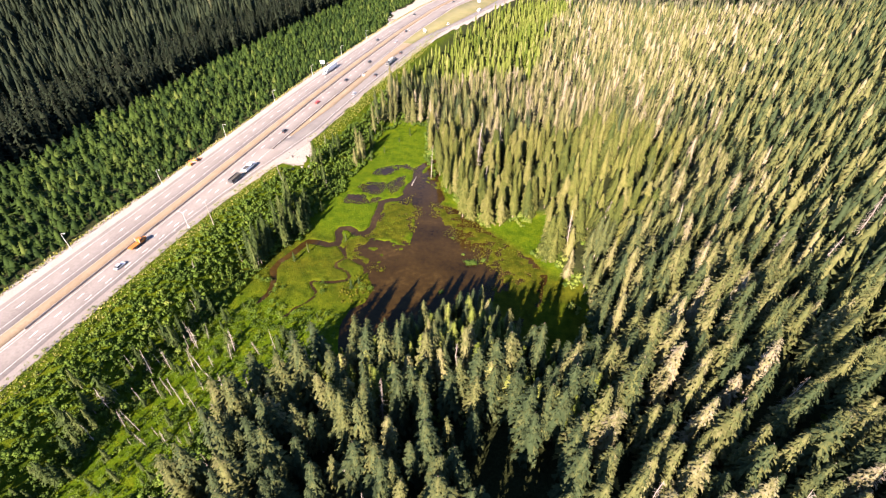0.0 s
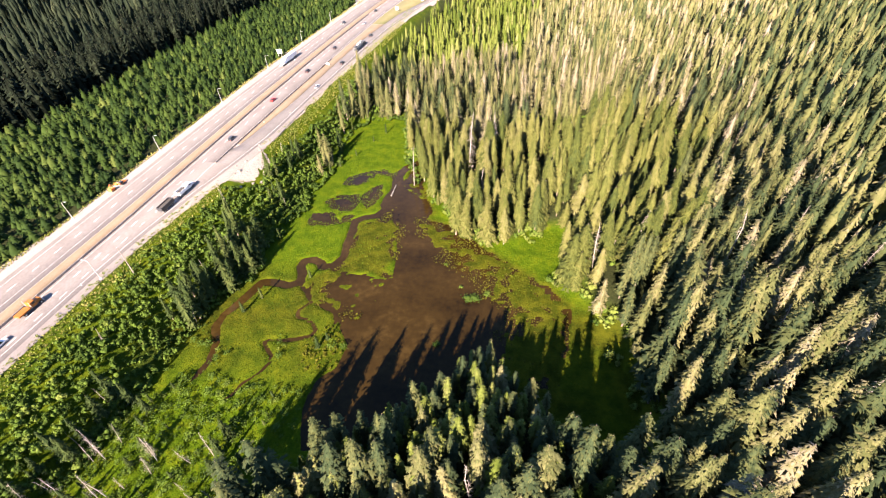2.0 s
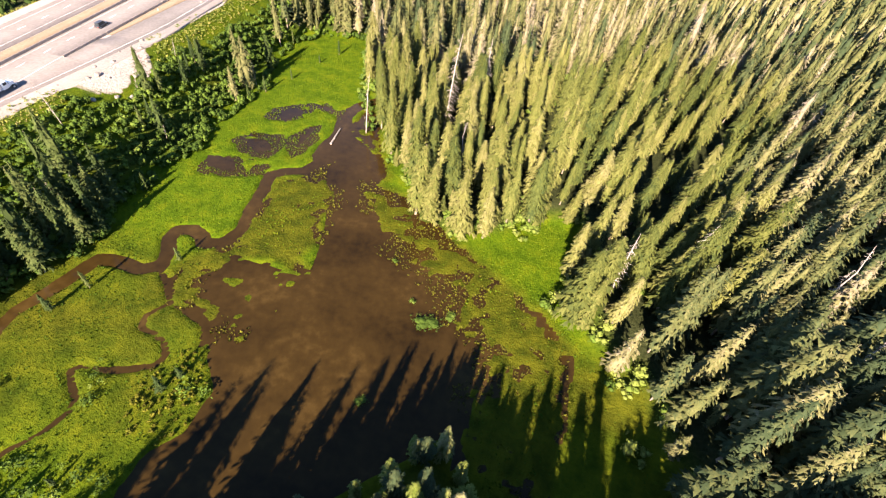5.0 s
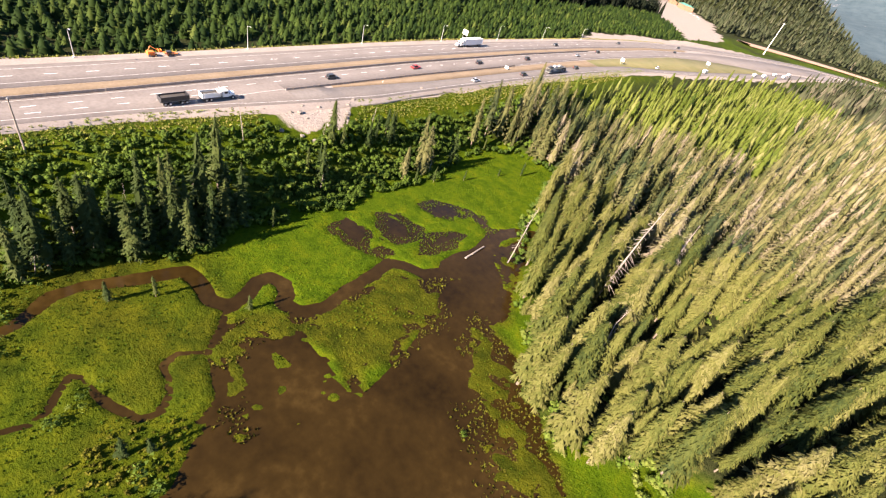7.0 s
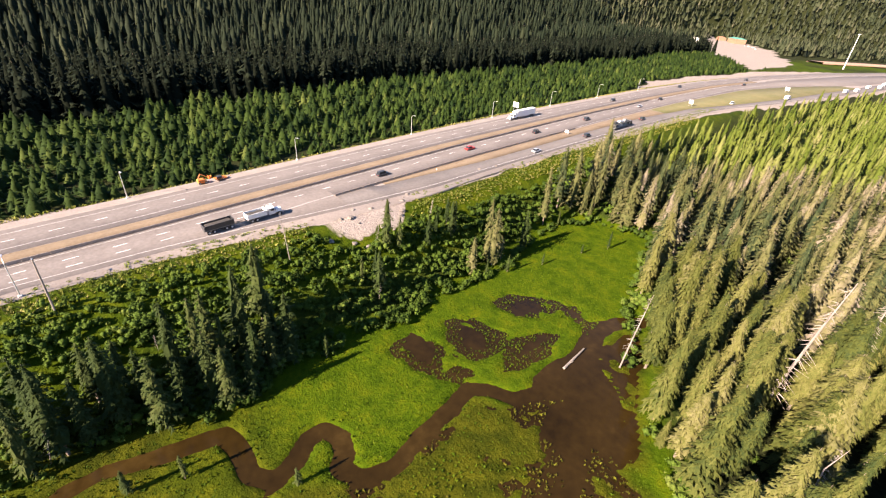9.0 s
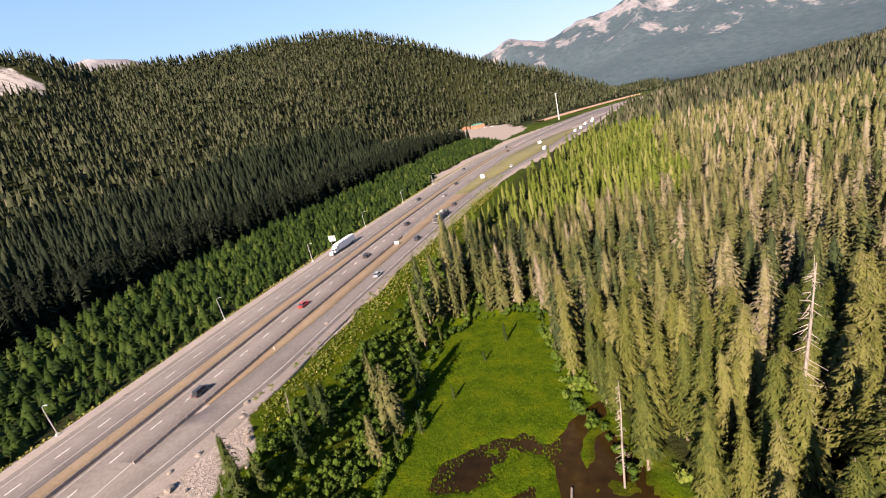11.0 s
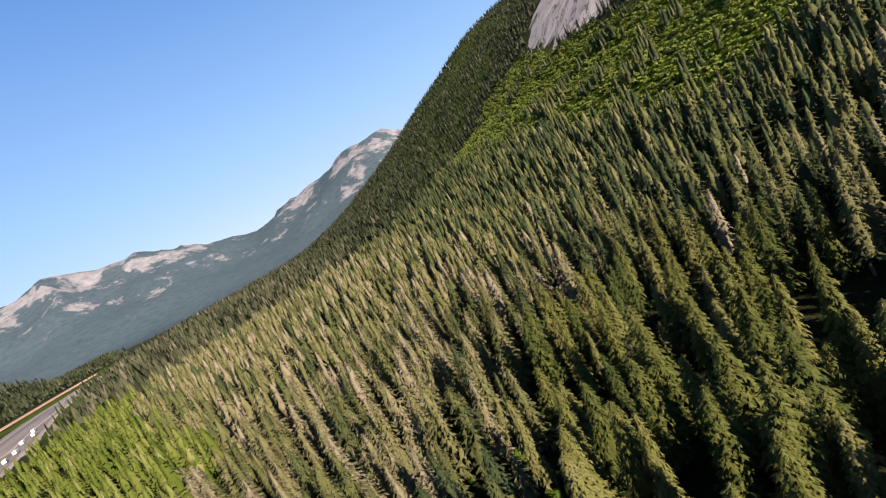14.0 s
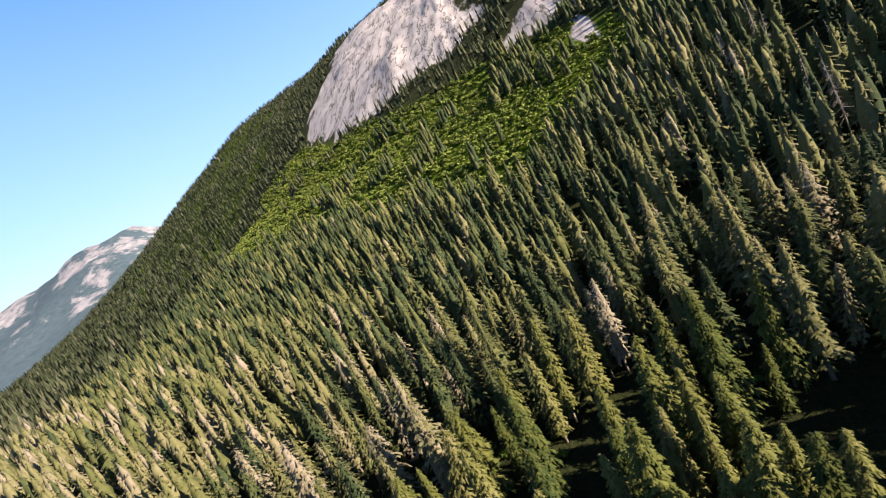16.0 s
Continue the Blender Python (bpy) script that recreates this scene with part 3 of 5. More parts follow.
DASH = piece_mesh("dash", M_PAINT, lambda bm: box(bm, (0, 0, 0), (0.16, 3.0, 0.008)))
for road_ob, off, y0, y1 in ((west_road, -14.3, 60, 470), (east_road, 2.7, 60, 470), (east_road, 6.1, 60, 185)):
    y = y0
    while y < y1:
        dash = part("lane_dash", DASH, None, road_ob)
        dash.matrix_basis = pose(float(road_x(y)) + off, y, float(road_z(y)) + 0.012, math.degrees(math.atan(0.022 if 0 < y < 360 else 0.003)))
        y += 9.2
for road_ob, off, y0, y1 in ((west_road, -18.4, -300, 900), (west_road, -10.2, -300, 900), (east_road, -0.6, -300, 900)):
    edge = strip("edge_line", off - 0.09, off + 0.09, y0, y1, 0.014, M_WORN)
    edge.parent = road_ob
e1 = strip("edge_line", lambda y: np.where(y < 196, lane_edge(y) - 2.0, 8.6) - 0.1, lambda y: np.where(y < 196, lane_edge(y) - 2.0, 8.6) + 0.1, -300, 180, 0.014, M_WORN)
e1.parent = east_road
e2 = strip("edge_line", lambda y: np.interp(y, [172, 195, 330, 430], [9.1, 8.4, 9.9, 9.0]) - 0.1, lambda y: np.interp(y, [172, 195, 330, 430], [9.1, 8.4, 9.9, 9.0]) + 0.1, 160, 640, 0.016, M_WORN)
e2.parent = east_road
e3 = strip("edge_line", lambda y: lane_edge(y) - 1.7, lambda y: lane_edge(y) - 1.5, 180, 640, 0.018, M_WORN)
e3.parent = slip


def barrier(label, off, y0, y1, step=2.5):
    """A row of low concrete barrier blocks."""
    b = thing("concrete_barrier", label, "barrier")
    me = piece_mesh("block", M_STAINED, lambda bm: box(bm, (0, 0, 0.34), (0.55, step - 0.06, 0.68), 0.03, (0.32, 1.0)))
    y = y0
    while y < y1:
        o = part("barrier_block", me, None, b)
        o.matrix_basis = pose(float(road_x(y)) + (float(off(y)) if callable(off) else off), y, float(road_z(y)) - 0.02)
        y += step
    return b


barrier("long weathered concrete barrier along the median", -2.0, 62, 440)
barrier("concrete barrier beside the slip road gore", lambda y: float(inner(y)) + 0.4, 198, 330)

# ---- trees ----
rng = np.random.default_rng(11)


def trunk_shape(sides, r=0.011):
    V, F = [], []
    for i in range(sides):
        a = 2 * math.pi * i / sides
        for z, q in ((-0.03, 1.15), (0.45, 0.62), (0.985, 0.1)):
            V.append((r * q * math.cos(a), r * q * math.sin(a), z))
    for i in range(sides):
        j = (i + 1) % sides
        for k in (0, 1):
            F += [(3 * i + k, 3 * j + k, 3 * j + k + 1), (3 * i + k, 3 * j + k + 1, 3 * i + k + 1)]
    return V, F


def boughs(count, seed, width=2.6, droop=0.55, bare=0.10, twigs=3, ragged=0.3, full=0.62, broad=1.0):
    """The crown of a narrow conifer of unit height: drooping fronds, each a spine with pairs of side twigs."""
    g = np.random.default_rng(seed)
    V, F = [], []
    gap = g.uniform(0, 6.28)
    for i in range(count):
        u = (i + g.random()) / count
        z = bare + (0.975 - bare) * u ** 0.80
        a = i * 2.399 + g.normal(0, 0.35)
        grow = (1 - z) ** full * min(1, (z - bare) / 0.12 + 0.55)
        r = (0.007 + width / 24 * grow) * g.uniform(1 - ragged, 1 + ragged) * (1 - 0.2 * math.cos(a - gap + 5 * z))
        fall, lift = droop * g.uniform(0.5, 1.25), g.uniform(-0.05, 0.25)
        ca, sa, k = math.cos(a), math.sin(a), len(V)
        side, skew = broad * g.uniform(0.36, 0.54), g.normal(0, 0.12)

        def at(f, across, down=0.0):
            x, y = f * r, across * r + skew * f * f * r
            V.append((x * ca - y * sa, x * sa + y * ca, z + r * (lift * f - fall * f * f - down)))

        steps = [0.12 + 0.80 * n_ / twigs for n_ in range(twigs + 1)]
        for f in steps:
            at(f, 0.0)
        for n_ in range(twigs):
            f = steps[n_ + 1]
            for sgn in (1, -1):
                reach = side * (0.55 + 0.45 * math.sin(3.0 * min(1, f + 0.08))) * g.uniform(0.75, 1.25)
                at(f + g.uniform(0.0, 0.16), sgn * reach, 0.38 * reach * g.uniform(0.4, 1.3))
                F.append((k + n_, k + n_ + 1, len(V) - 1) if sgn < 0 else (k + n_ + 1, k + n_, len(V) - 1))
        at(steps[-1] - 0.10, 0.10)
        at(steps[-1] - 0.10, -0.10)
        at(1.06, 0.0)
        F.append((len(V) - 3, len(V) - 2, len(V) - 1))
    return V, F


def core(width, bare, full, share=0.6, sides=5, rings=2):
    """The dense inside of a crown, with ragged shelves."""
    V, F = [], []
    g = np.random.default_rng(int(width * 100) + rings)
    for k in range(rings):
        z = bare + 0.04 + (0.90 - bare) * k / rings
        for i in range(sides):
            r = share * width / 24 * (1 - z) ** full * (g.uniform(0.45, 1.5) if rings > 2 else g.uniform(0.85, 1.15))
            V.append((r * math.cos(6.283 * i / sides), r * math.sin(6.283 * i / sides), z - 0.25 * r + (g.uniform(-0.05, 0.05) if rings > 2 else 0)))
    V.append((0, 0, 0.97))
    for k in range(rings - 1):
        for i in range(sides):
            j = (i + 1) % sides
            F += [(k * sides + i, k * sides + j, k * sides + j + sides), (k * sides + i, k * sides + j + sides, k * sides + i + sides)]
    k = (rings - 1) * sides
    F += [(k + i, k + (i + 1) % sides, rings * sides) for i in range(sides)]
    return V, F


def joined(a, c):
    k = len(a[0])
    return a[0] + c[0], a[1] + [(x + k, y + k, z + k) for x, y, z in c[1]]


def spire(count, seed, width=2.6, droop=0.55, sides=4, bare=0.10, twigs=2, full=0.62, share=0.45, rings=2, heart=2, broad=1.0):
    V, F = trunk_shape(sides)
    inner_, outer = core(width, bare, full, share, 5, rings), boughs(count, seed, width, droop, bare, twigs, 0.3, full, broad)
    V2, F2 = joined(inner_, outer)
    k = len(V)
    return np.array(V + V2), np.array(F + [(a + k, c + k, e + k) for a, c, e in F2]), np.array([1] * len(F) + [heart] * len(inner_[1]) + [0] * len(outer[1]))


def cone(tiers, seed, width=2.2):
    """A far conifer: a few ragged skirts with gaps round a heart painted dark as crown shade."""
    g = np.random.default_rng(seed)
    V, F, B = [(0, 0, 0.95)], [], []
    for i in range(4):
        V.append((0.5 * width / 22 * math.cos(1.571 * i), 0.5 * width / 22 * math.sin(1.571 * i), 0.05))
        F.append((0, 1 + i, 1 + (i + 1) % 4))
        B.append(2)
    for t in range(tiers):
        z0 = 0.06 + 0.9 * t / tiers
        z1 = min(1.0, z0 + 1.6 / tiers)
        r = width / 22 * (1 - z0) ** 0.7
        k, m_ = len(V), 5
        V.append((0, 0, z1))
        for i in range(m_):
            a = 2 * math.pi * (i + g.uniform(-0.3, 0.3)) / m_
            q = r * g.uniform(0.55, 1.4)
            V.append((q * math.cos(a), q * math.sin(a), z0 + g.uniform(-0.05, 0.05)))
        skip = int(g.integers(0, m_))
        for i in range(m_):
            if i != skip:
                F.append((k, k + 1 + i, k + 1 + (i + 1) % m_))
                B.append(0)
    return np.array(V), np.array(F), np.array(B)


def bush(leaves, seed, size=(0.09, 0.17), heart=True):
    """A round shrub of unit height: lobes of small leaves round a dark twiggy heart."""
    g = np.random.default_rng(seed)
    V, F, B = [], [], []
    lobes = [(g.uniform(-0.28, 0.28), g.uniform(-0.28, 0.28), g.uniform(0.3, 0.68), g.uniform(0.22, 0.36)) for _ in range(5)]
    for lx, ly, lz, lr in lobes if heart else ():
        k, r = len(V), lr * 0.66
        V += [np.array((lx, ly, lz + r))] + [np.array((lx + r * math.cos(1.257 * i), ly + r * math.sin(1.257 * i), lz)) for i in range(5)] + [np.array((lx, ly, -0.05))]
        for i in range(5):
            F += [(k, k + 1 + i, k + 1 + (i + 1) % 5), (k + 6, k + 1 + (i + 1) % 5, k + 1 + i)]
            B += [0, 0]
    for i in range(leaves):
        lx, ly, lz, lr = lobes[i % 5]
        d = g.normal(size=3)
        d /= np.linalg.norm(d)
        d[2] = abs(d[2]) - 0.25
        r = lr * g.uniform(0.7, 1.12)
        c = np.array([lx + d[0] * r, ly + d[1] * r, max(0.04, lz + d[2] * r)])
        e1 = np.cross(d, g.normal(size=3))
        e1 /= np.linalg.norm(e1) + 1e-9
        e2 = np.cross(d + 0.5 * g.normal(size=3), e1)
        e2 /= np.linalg.norm(e2) + 1e-9
        s = g.uniform(*size)
        k = len(V)
        V += [c + e1 * s, c + e2 * s * 1.5 + d * 0.04, c - e1 * s]
        F += [(k, k + 1, k + 2)]
        B += [0]
    return np.array(V), np.array(F), np.array(B)


def scatter(x0, x1, y0, y1, step, keep):
    """Jittered places in a rectangle where keep() is true."""
    gx, gy = np.meshgrid(np.arange(x0, x1, step), np.arange(y0, y1, step))
    p = np.stack([gx.ravel(), gy.ravel()], -1) + rng.uniform(-0.5, 0.5, (gx.size, 2)) * step * 0.98
    return p[keep(p[:, 0], p[:, 1])]


def plant(name, places, heights, shapes, mats, tint, label, category, lean=0.02, fat=(0.85, 1.5), sink=0.0, base=None):
    """Many plants in one mesh."""
    n = len(places)
    z = land(places[:, 0], places[:, 1])[0] - sink if base is None else np.full(n, base)
    pick = rng.integers(0, len(shapes), n)
    Vs, Fs, Ts, Bs, off = [], [], [], [], 0
    for i, (V, F, B) in enumerate(shapes):
        w = np.where(pick == i)[0]
        if not len(w):
            continue
        a, h, f = rng.uniform(0, 6.283, len(w)), heights[w], rng.uniform(*fat, len(w))
        c, s = np.cos(a)[:, None], np.sin(a)[:, None]
        x = (V[:, 0] * c - V[:, 1] * s) * (h * f)[:, None] + rng.normal(0, lean, len(w))[:, None] * V[:, 2] * h[:, None]
        y = (V[:, 0] * s + V[:, 1] * c) * (h * f)[:, None] + rng.normal(0, lean, len(w))[:, None] * V[:, 2] * h[:, None]
        zz = V[:, 2] * h[:, None]
        P = np.stack([x + places[w, 0][:, None], y + places[w, 1][:, None], zz + z[w][:, None]], -1)
        Vs.append(P.reshape(-1, 3))
        Fs.append((F[None] + (np.arange(len(w)) * len(V))[:, None, None] + off).reshape(-1, 3))
        Ts.append(np.repeat(tint[w], len(V)))
        Bs.append(np.tile(B, len(w)))
        off += len(w) * len(V)
    ob = bulk(name, np.concatenate(Vs), np.concatenate(Fs), mats, tint=np.concatenate(Ts), mat_index=np.concatenate(Bs))
    return tagged(ob, label, category, kind="stuff")


def open_ground(px, py, margin=1.5):
    return inside(px, py, CLEARING) + 1.5 * wobble(px, py, 9, 3) > margin


def east_wood(px, py):
    d = px - road_x(py)
    edge = np.interp(py, [-200, 60, 110, 150, 190, 240, 275, 290, 330, 400, 560, 700, 3000], [78, 82, 100, 70, 52, 47, 43, 42, 42, 44, 69, 80, 64])
    edge = np.where(py > 400, plaza(py) + 14, edge)
    keep = (d > edge + 3 * wobble(px, py, 12)) & open_ground(px, py)
    hole = (wobble(px, py, 38, 3) > 0.52) & (px > -5)
    hole |= (wobble(px, py, 9, 2) > 0.34) & (np.abs(px - 5) < 55) & (np.abs(py - 236) < 34)
    hole |= (np.hypot((px - 35) / 1.5, py - 221) < 9) | (np.hypot(px - 57, py - 248) < 7)
    hole |= (wobble(px, py, 13, 2) < -0.6) & (px > -60) & (py > 140)
    slide = (slide_track(px, py) < 0) & (wobble(px, py, 23, 2) > -0.35)
    return keep & ~hole & (slabs(px, py) > 3) & ~slide


def west_wood(px, py, back=0.0):
    d = px - road_x(py)
    edge = np.interp(py, [-300, 300, 500, 640, 760, 850, 930, 1000, 3000], [-112, -112, -112, -122, -150, -150, -140, -122, -130])
    return (d < edge - back + 5 * wobble(px, py, 25)) & (inside(px, py, YARD) > 4) & (slabs(px, py) > 0)


SPIRES = [spire(120, i, w, d, 3, b, 2, f, 0.56, 6, 0, 0.8) for i, (w, d, b, f) in enumerate([(2.9, 0.5, 0.07, 0.54), (3.4, 0.6, 0.05, 0.62), (2.4, 0.8, 0.1, 0.46), (3.7, 0.45, 0.05, 0.66), (2.7, 0.9, 0.13, 0.5), (3.1, 0.6, 0.08, 0.56), (2.0, 0.8, 0.15, 0.45)])]
THIN = [spire(40, 20 + i, w, 0.7, 3, 0.08, 1, f, 0.66, 6, 0, 1.0) for i, (w, f) in enumerate(((4.2, 0.56), (3.5, 0.52), (4.8, 0.64), (3.8, 0.6), (3.0, 0.5)))]
FAINT = [spire(20, 30 + i, w, 0.7, 3, 0.06, 1, f, 0.74, 5, 0, 1.1) for i, (w, f) in enumerate(((4.2, 0.56), (3.5, 0.52), (4.8, 0.64), (3.8, 0.6)))]
CONES = [cone(3, 40 + i, w) for i, w in enumerate((2.0, 2.6, 1.6, 3.0, 2.2))]


def fir_tint(q):
    base = 0.47 - 0.03 * smooth(205, 260, q[:, 1]) - 0.42 * smooth(145, 122, q[:, 1]) * smooth(30, 10, q[:, 0]) + 0.20 * wobble(q[:, 0], q[:, 1], 45, 3) + rng.normal(0, 0.19, len(q))
    s = q[:, 0] - 0.41 * np.clip(q[:, 1] - 200, -300, None)
    return np.clip(base - np.interp(s, [15, 60, 140, 400], [0, 0.16, 0.32, 0.34]) - np.interp(q[:, 1], [450, 800], [0, 0.05]) - 0.25 * smooth(-88, -98, q[:, 0]), 0, np.where((q[:, 1] < 112) & (q[:, 0] < 18), 0.45, 0.66))


def fir_height(q):
    s = q[:, 0] - 0.41 * np.clip(q[:, 1] - 200, -300, None)
    young = rng.random(len(q)) < 0.10
    grove = np.maximum(np.interp(np.hypot((q[:, 0] + 20) * 0.8, q[:, 1] - 124), [0, 24, 44, 60], [0.46, 0.80, 1.2, 1.2]), 0.95 * (q[:, 0] > -4) * (q[:, 1] < 104))
    return np.where(young, rng.uniform(0.25, 0.55, len(q)), rng.uniform(0.68, 1.10, len(q))) * np.interp(s, [-100, 60, 200, 400], [22.5, 22.5, 18, 14]) * np.where(q[:, 1] < 150, grove, 1.0) * np.where(q[:, 1] > 300, np.interp(q[:, 0] - road_x(q[:, 1]), [30, 130], [0.55, 1.0]), 1.0)


p = scatter(-125, 430, 20, 640, 6.1, east_wood)
# the trees that stand along the shore and the wood's edge are things of their own
d = np.min(np.hypot(p[:, 0:1] - np.array([-58, -46, -36, -26, -14, 0, 14, 30, -4, 12]), p[:, 1:2] - np.array([218, 203, 196, 206, 216, 226, 236, 246, 196, 192])), axis=1)
order = np.argsort(d)
single, p = p[order[:245]], p[order[245:]]
d = np.min(np.hypot(p[:, 0:1] - np.array([-5, -20, -40, -55, -20]), p[:, 1:2] - np.array([60, 105, 200, 230, 245])), axis=1)
mid = d < 120
near_road = ~mid & (p[:, 1] > 285) & (p[:, 0] - road_x(p[:, 1]) < 135 + 30 * wobble(p[:, 0], p[:, 1], 40, 2))
p_road, p, mid = p[near_road], p[~near_road], mid[~near_road]
plant("fir_forest", p[mid], fir_height(p[mid]), SPIRES, [M_FIR_STUFF, M_BARK, M_INNER], fir_tint(p[mid]), "dense old fir forest, olive green and lichen grey", "forest", fat=(0.95, 1.4))
far = ~mid & (d[~near_road] > 230)
plant("fir_forest", p[far], fir_height(p[far]), FAINT, [M_FIR_STUFF, M_BARK, M_INNER], fir_tint(p[far]), "fir forest high on the valley side", "forest", fat=(0.85, 1.3))
mid |= far
plant("fir_forest", p[~mid], fir_height(p[~mid]), THIN, [M_FIR_STUFF, M_BARK, M_INNER], fir_tint(p[~mid]), "fir forest on the valley side", "forest", fat=(0.82, 1.25))
plant("roadside_forest", p_road, fir_height(p_road), THIN, [M_FRESH_STUFF, M_BARK, M_INNER], np.clip(0.48 + 0.25 * wobble(p_road[:, 0], p_road[:, 1], 30, 3) + rng.normal(0, 0.14, len(p_road)), 0, 1), "fresh green firs of mixed age beside the slip road", "forest", fat=(0.8, 1.25))
q = scatter(-62, 26, 66, 134, 4.3, lambda a, c: east_wood(a, c) & (inside(a, c, CLEARING) < 26 + 8 * wobble(a, c, 15, 2)) & (a + c < 125))
plant("pond_grove", q, rng.uniform(0.72, 1.2, len(q)) * np.interp(inside(q[:, 0], q[:, 1], CLEARING), [0, 8, 26], [9, 13, 19]), SPIRES, [M_FRESH_STUFF, M_BARK, M_INNER], np.clip(0.62 + rng.normal(0, 0.16, len(q)), 0, 1), "close grove of yellow-green firs on the pond's south shore", "forest", fat=(1.0, 1.5))
q = scatter(-90, 430, -220, 20, 9.0, east_wood)
q = np.concatenate([q, scatter(-160, 1500, 640, 1700, 10.5, east_wood)])
q = np.concatenate([q, scatter(430, 1500, -200, 640, 9.5, east_wood)])
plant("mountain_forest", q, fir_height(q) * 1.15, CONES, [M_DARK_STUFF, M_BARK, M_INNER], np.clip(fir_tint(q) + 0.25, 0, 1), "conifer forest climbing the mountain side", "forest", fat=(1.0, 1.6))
# heart 2: the belt's cores carry the painted crown shade
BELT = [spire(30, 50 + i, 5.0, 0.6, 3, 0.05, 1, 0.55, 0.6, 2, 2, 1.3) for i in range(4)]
q = scatter(-460, -140, -60, 900, 5.2, lambda a, c: west_wood(a, c) & ~west_wood(a, c, 40))
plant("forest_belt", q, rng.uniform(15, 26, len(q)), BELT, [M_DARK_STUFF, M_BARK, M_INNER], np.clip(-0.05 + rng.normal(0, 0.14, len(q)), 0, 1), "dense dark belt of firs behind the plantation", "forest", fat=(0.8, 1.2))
q = scatter(-470, -180, -60, 860, 7.2, lambda a, c: west_wood(a, c, 46))
plant("west_forest", q, rng.uniform(16, 30, len(q)), FAINT, [M_DARK_STUFF, M_BARK, M_INNER], np.clip(-0.18 + rng.normal(0, 0.24, len(q)), 0, 1), "dark conifer forest beyond the highway", "forest", fat=(0.7, 1.15))
q = scatter(-1600, 120, 20, 1900, 11.5, lambda a, c: west_wood(a, c, 46) & ~((a > -470) & (c < 860)) & (np.hypot(a + 66, c - 168) < 1750))
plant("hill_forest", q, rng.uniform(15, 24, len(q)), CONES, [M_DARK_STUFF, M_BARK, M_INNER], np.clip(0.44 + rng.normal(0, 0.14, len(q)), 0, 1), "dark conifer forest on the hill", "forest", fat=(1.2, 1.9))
q = scatter(-320, -170, -60, 880, 3.4, lambda a, c: ((a - road_x(c)) < -4 - west_side(c) + 1.5 * wobble(a, c, 8)) & ~west_wood(a - 2, c) & (inside(a, c, YARD) > 6))
plant("young_fir_plantation", q, rng.uniform(1.8, 7.5, len(q)) * np.interp(q[:, 0] - road_x(q[:, 1]), [-110, -80, -30], [1.35, 1.1, 0.75]), [spire(14, 60 + i, 8.5, 0.3, 3, 0.02, 1, 0.8, 0.75, 2, 0, 1.5) for i in range(5)], [M_YOUNG_STUFF, M_BARK, M_INNER], np.clip(0.32 + 0.15 * wobble(q[:, 0], q[:, 1], 14, 2) + rng.normal(0, 0.18, len(q)), 0, 1), "dense young fir plantation beside the highway", "plantation", fat=(1.1, 1.9))
BUSHES = [bush(85, 70 + i, (0.04, 0.08)) for i in range(6)]
APRON = [(-142, 182), (-131, 182), (-126, 190), (-127, 202), (-134, 213), (-140, 214)]


def bank(a, c):
    edge = np.interp(c, [-60, 125, 150, 175, 200, 240, 420], [17, 18, 20, 25, 30.5, 35, 39])
    return (a - road_x(c) > edge + 2.5 * wobble(a, c, 9)) & open_ground(a, c, -0.5) & (inside(a, c, APRON) > 0.5)


q = scatter(-148, -60, 0, 320, 1.8, lambda a, c: bank(a, c) & ~east_wood(a, c) & (wobble(a, c, 7, 2) > -0.7))
plant("bank_thicket", q, rng.uniform(0.8, 2.7, len(q)) * np.interp(q[:, 0] - road_x(q[:, 1]), [14, 20, 30, 45], [0.5, 0.7, 1.0, 1.2]), BUSHES, [M_SHRUB_STUFF, M_BARK, M_INNER], np.clip(np.interp(q[:, 0] - road_x(q[:, 1]), [16, 24, 34], [0.60, 0.36, 0.26]) + 0.3 * wobble(q[:, 0], q[:, 1], 12, 3) + rng.normal(0, 0.15, len(q)), 0, 1), "leafy alder and willow thicket on the bank", "shrubs", fat=(0.9, 1.5))
def tussock(seed):
    g = np.random.default_rng(seed)
    V, F = [], []
    for i in range(7):
        a, r, h = g.uniform(0, 6.28), g.uniform(0.15, 0.5), g.uniform(0.5, 1.0)
        c, s = math.cos(a), math.sin(a)
        k = len(V)
        V += [(0.1 * c - 0.14 * s, 0.1 * s + 0.14 * c, 0), (0.1 * c + 0.14 * s, 0.1 * s - 0.14 * c, 0), (r * c, r * s, h)]
        F += [(k, k + 1, k + 2)]
    return np.array(V), np.array(F), np.zeros(len(F), int)


def verge(a, c):
    """Strips of rough grass between the gravel shoulders and the thickets."""
    d = a - road_x(c)
    east = np.interp(c, [60, 125, 150, 175, 200, 240, 420], [12, 13, 14.5, 19, 24, 26.5, 30.5])
    return ((d > east + 0.8 * wobble(a, c, 5, 2)) & (d < east + 7) & (c < 420) & (inside(a, c, APRON) > 1)) | ((d < -25.4) & (d > -29 + wobble(a, c, 8, 2)) & (c < 640))


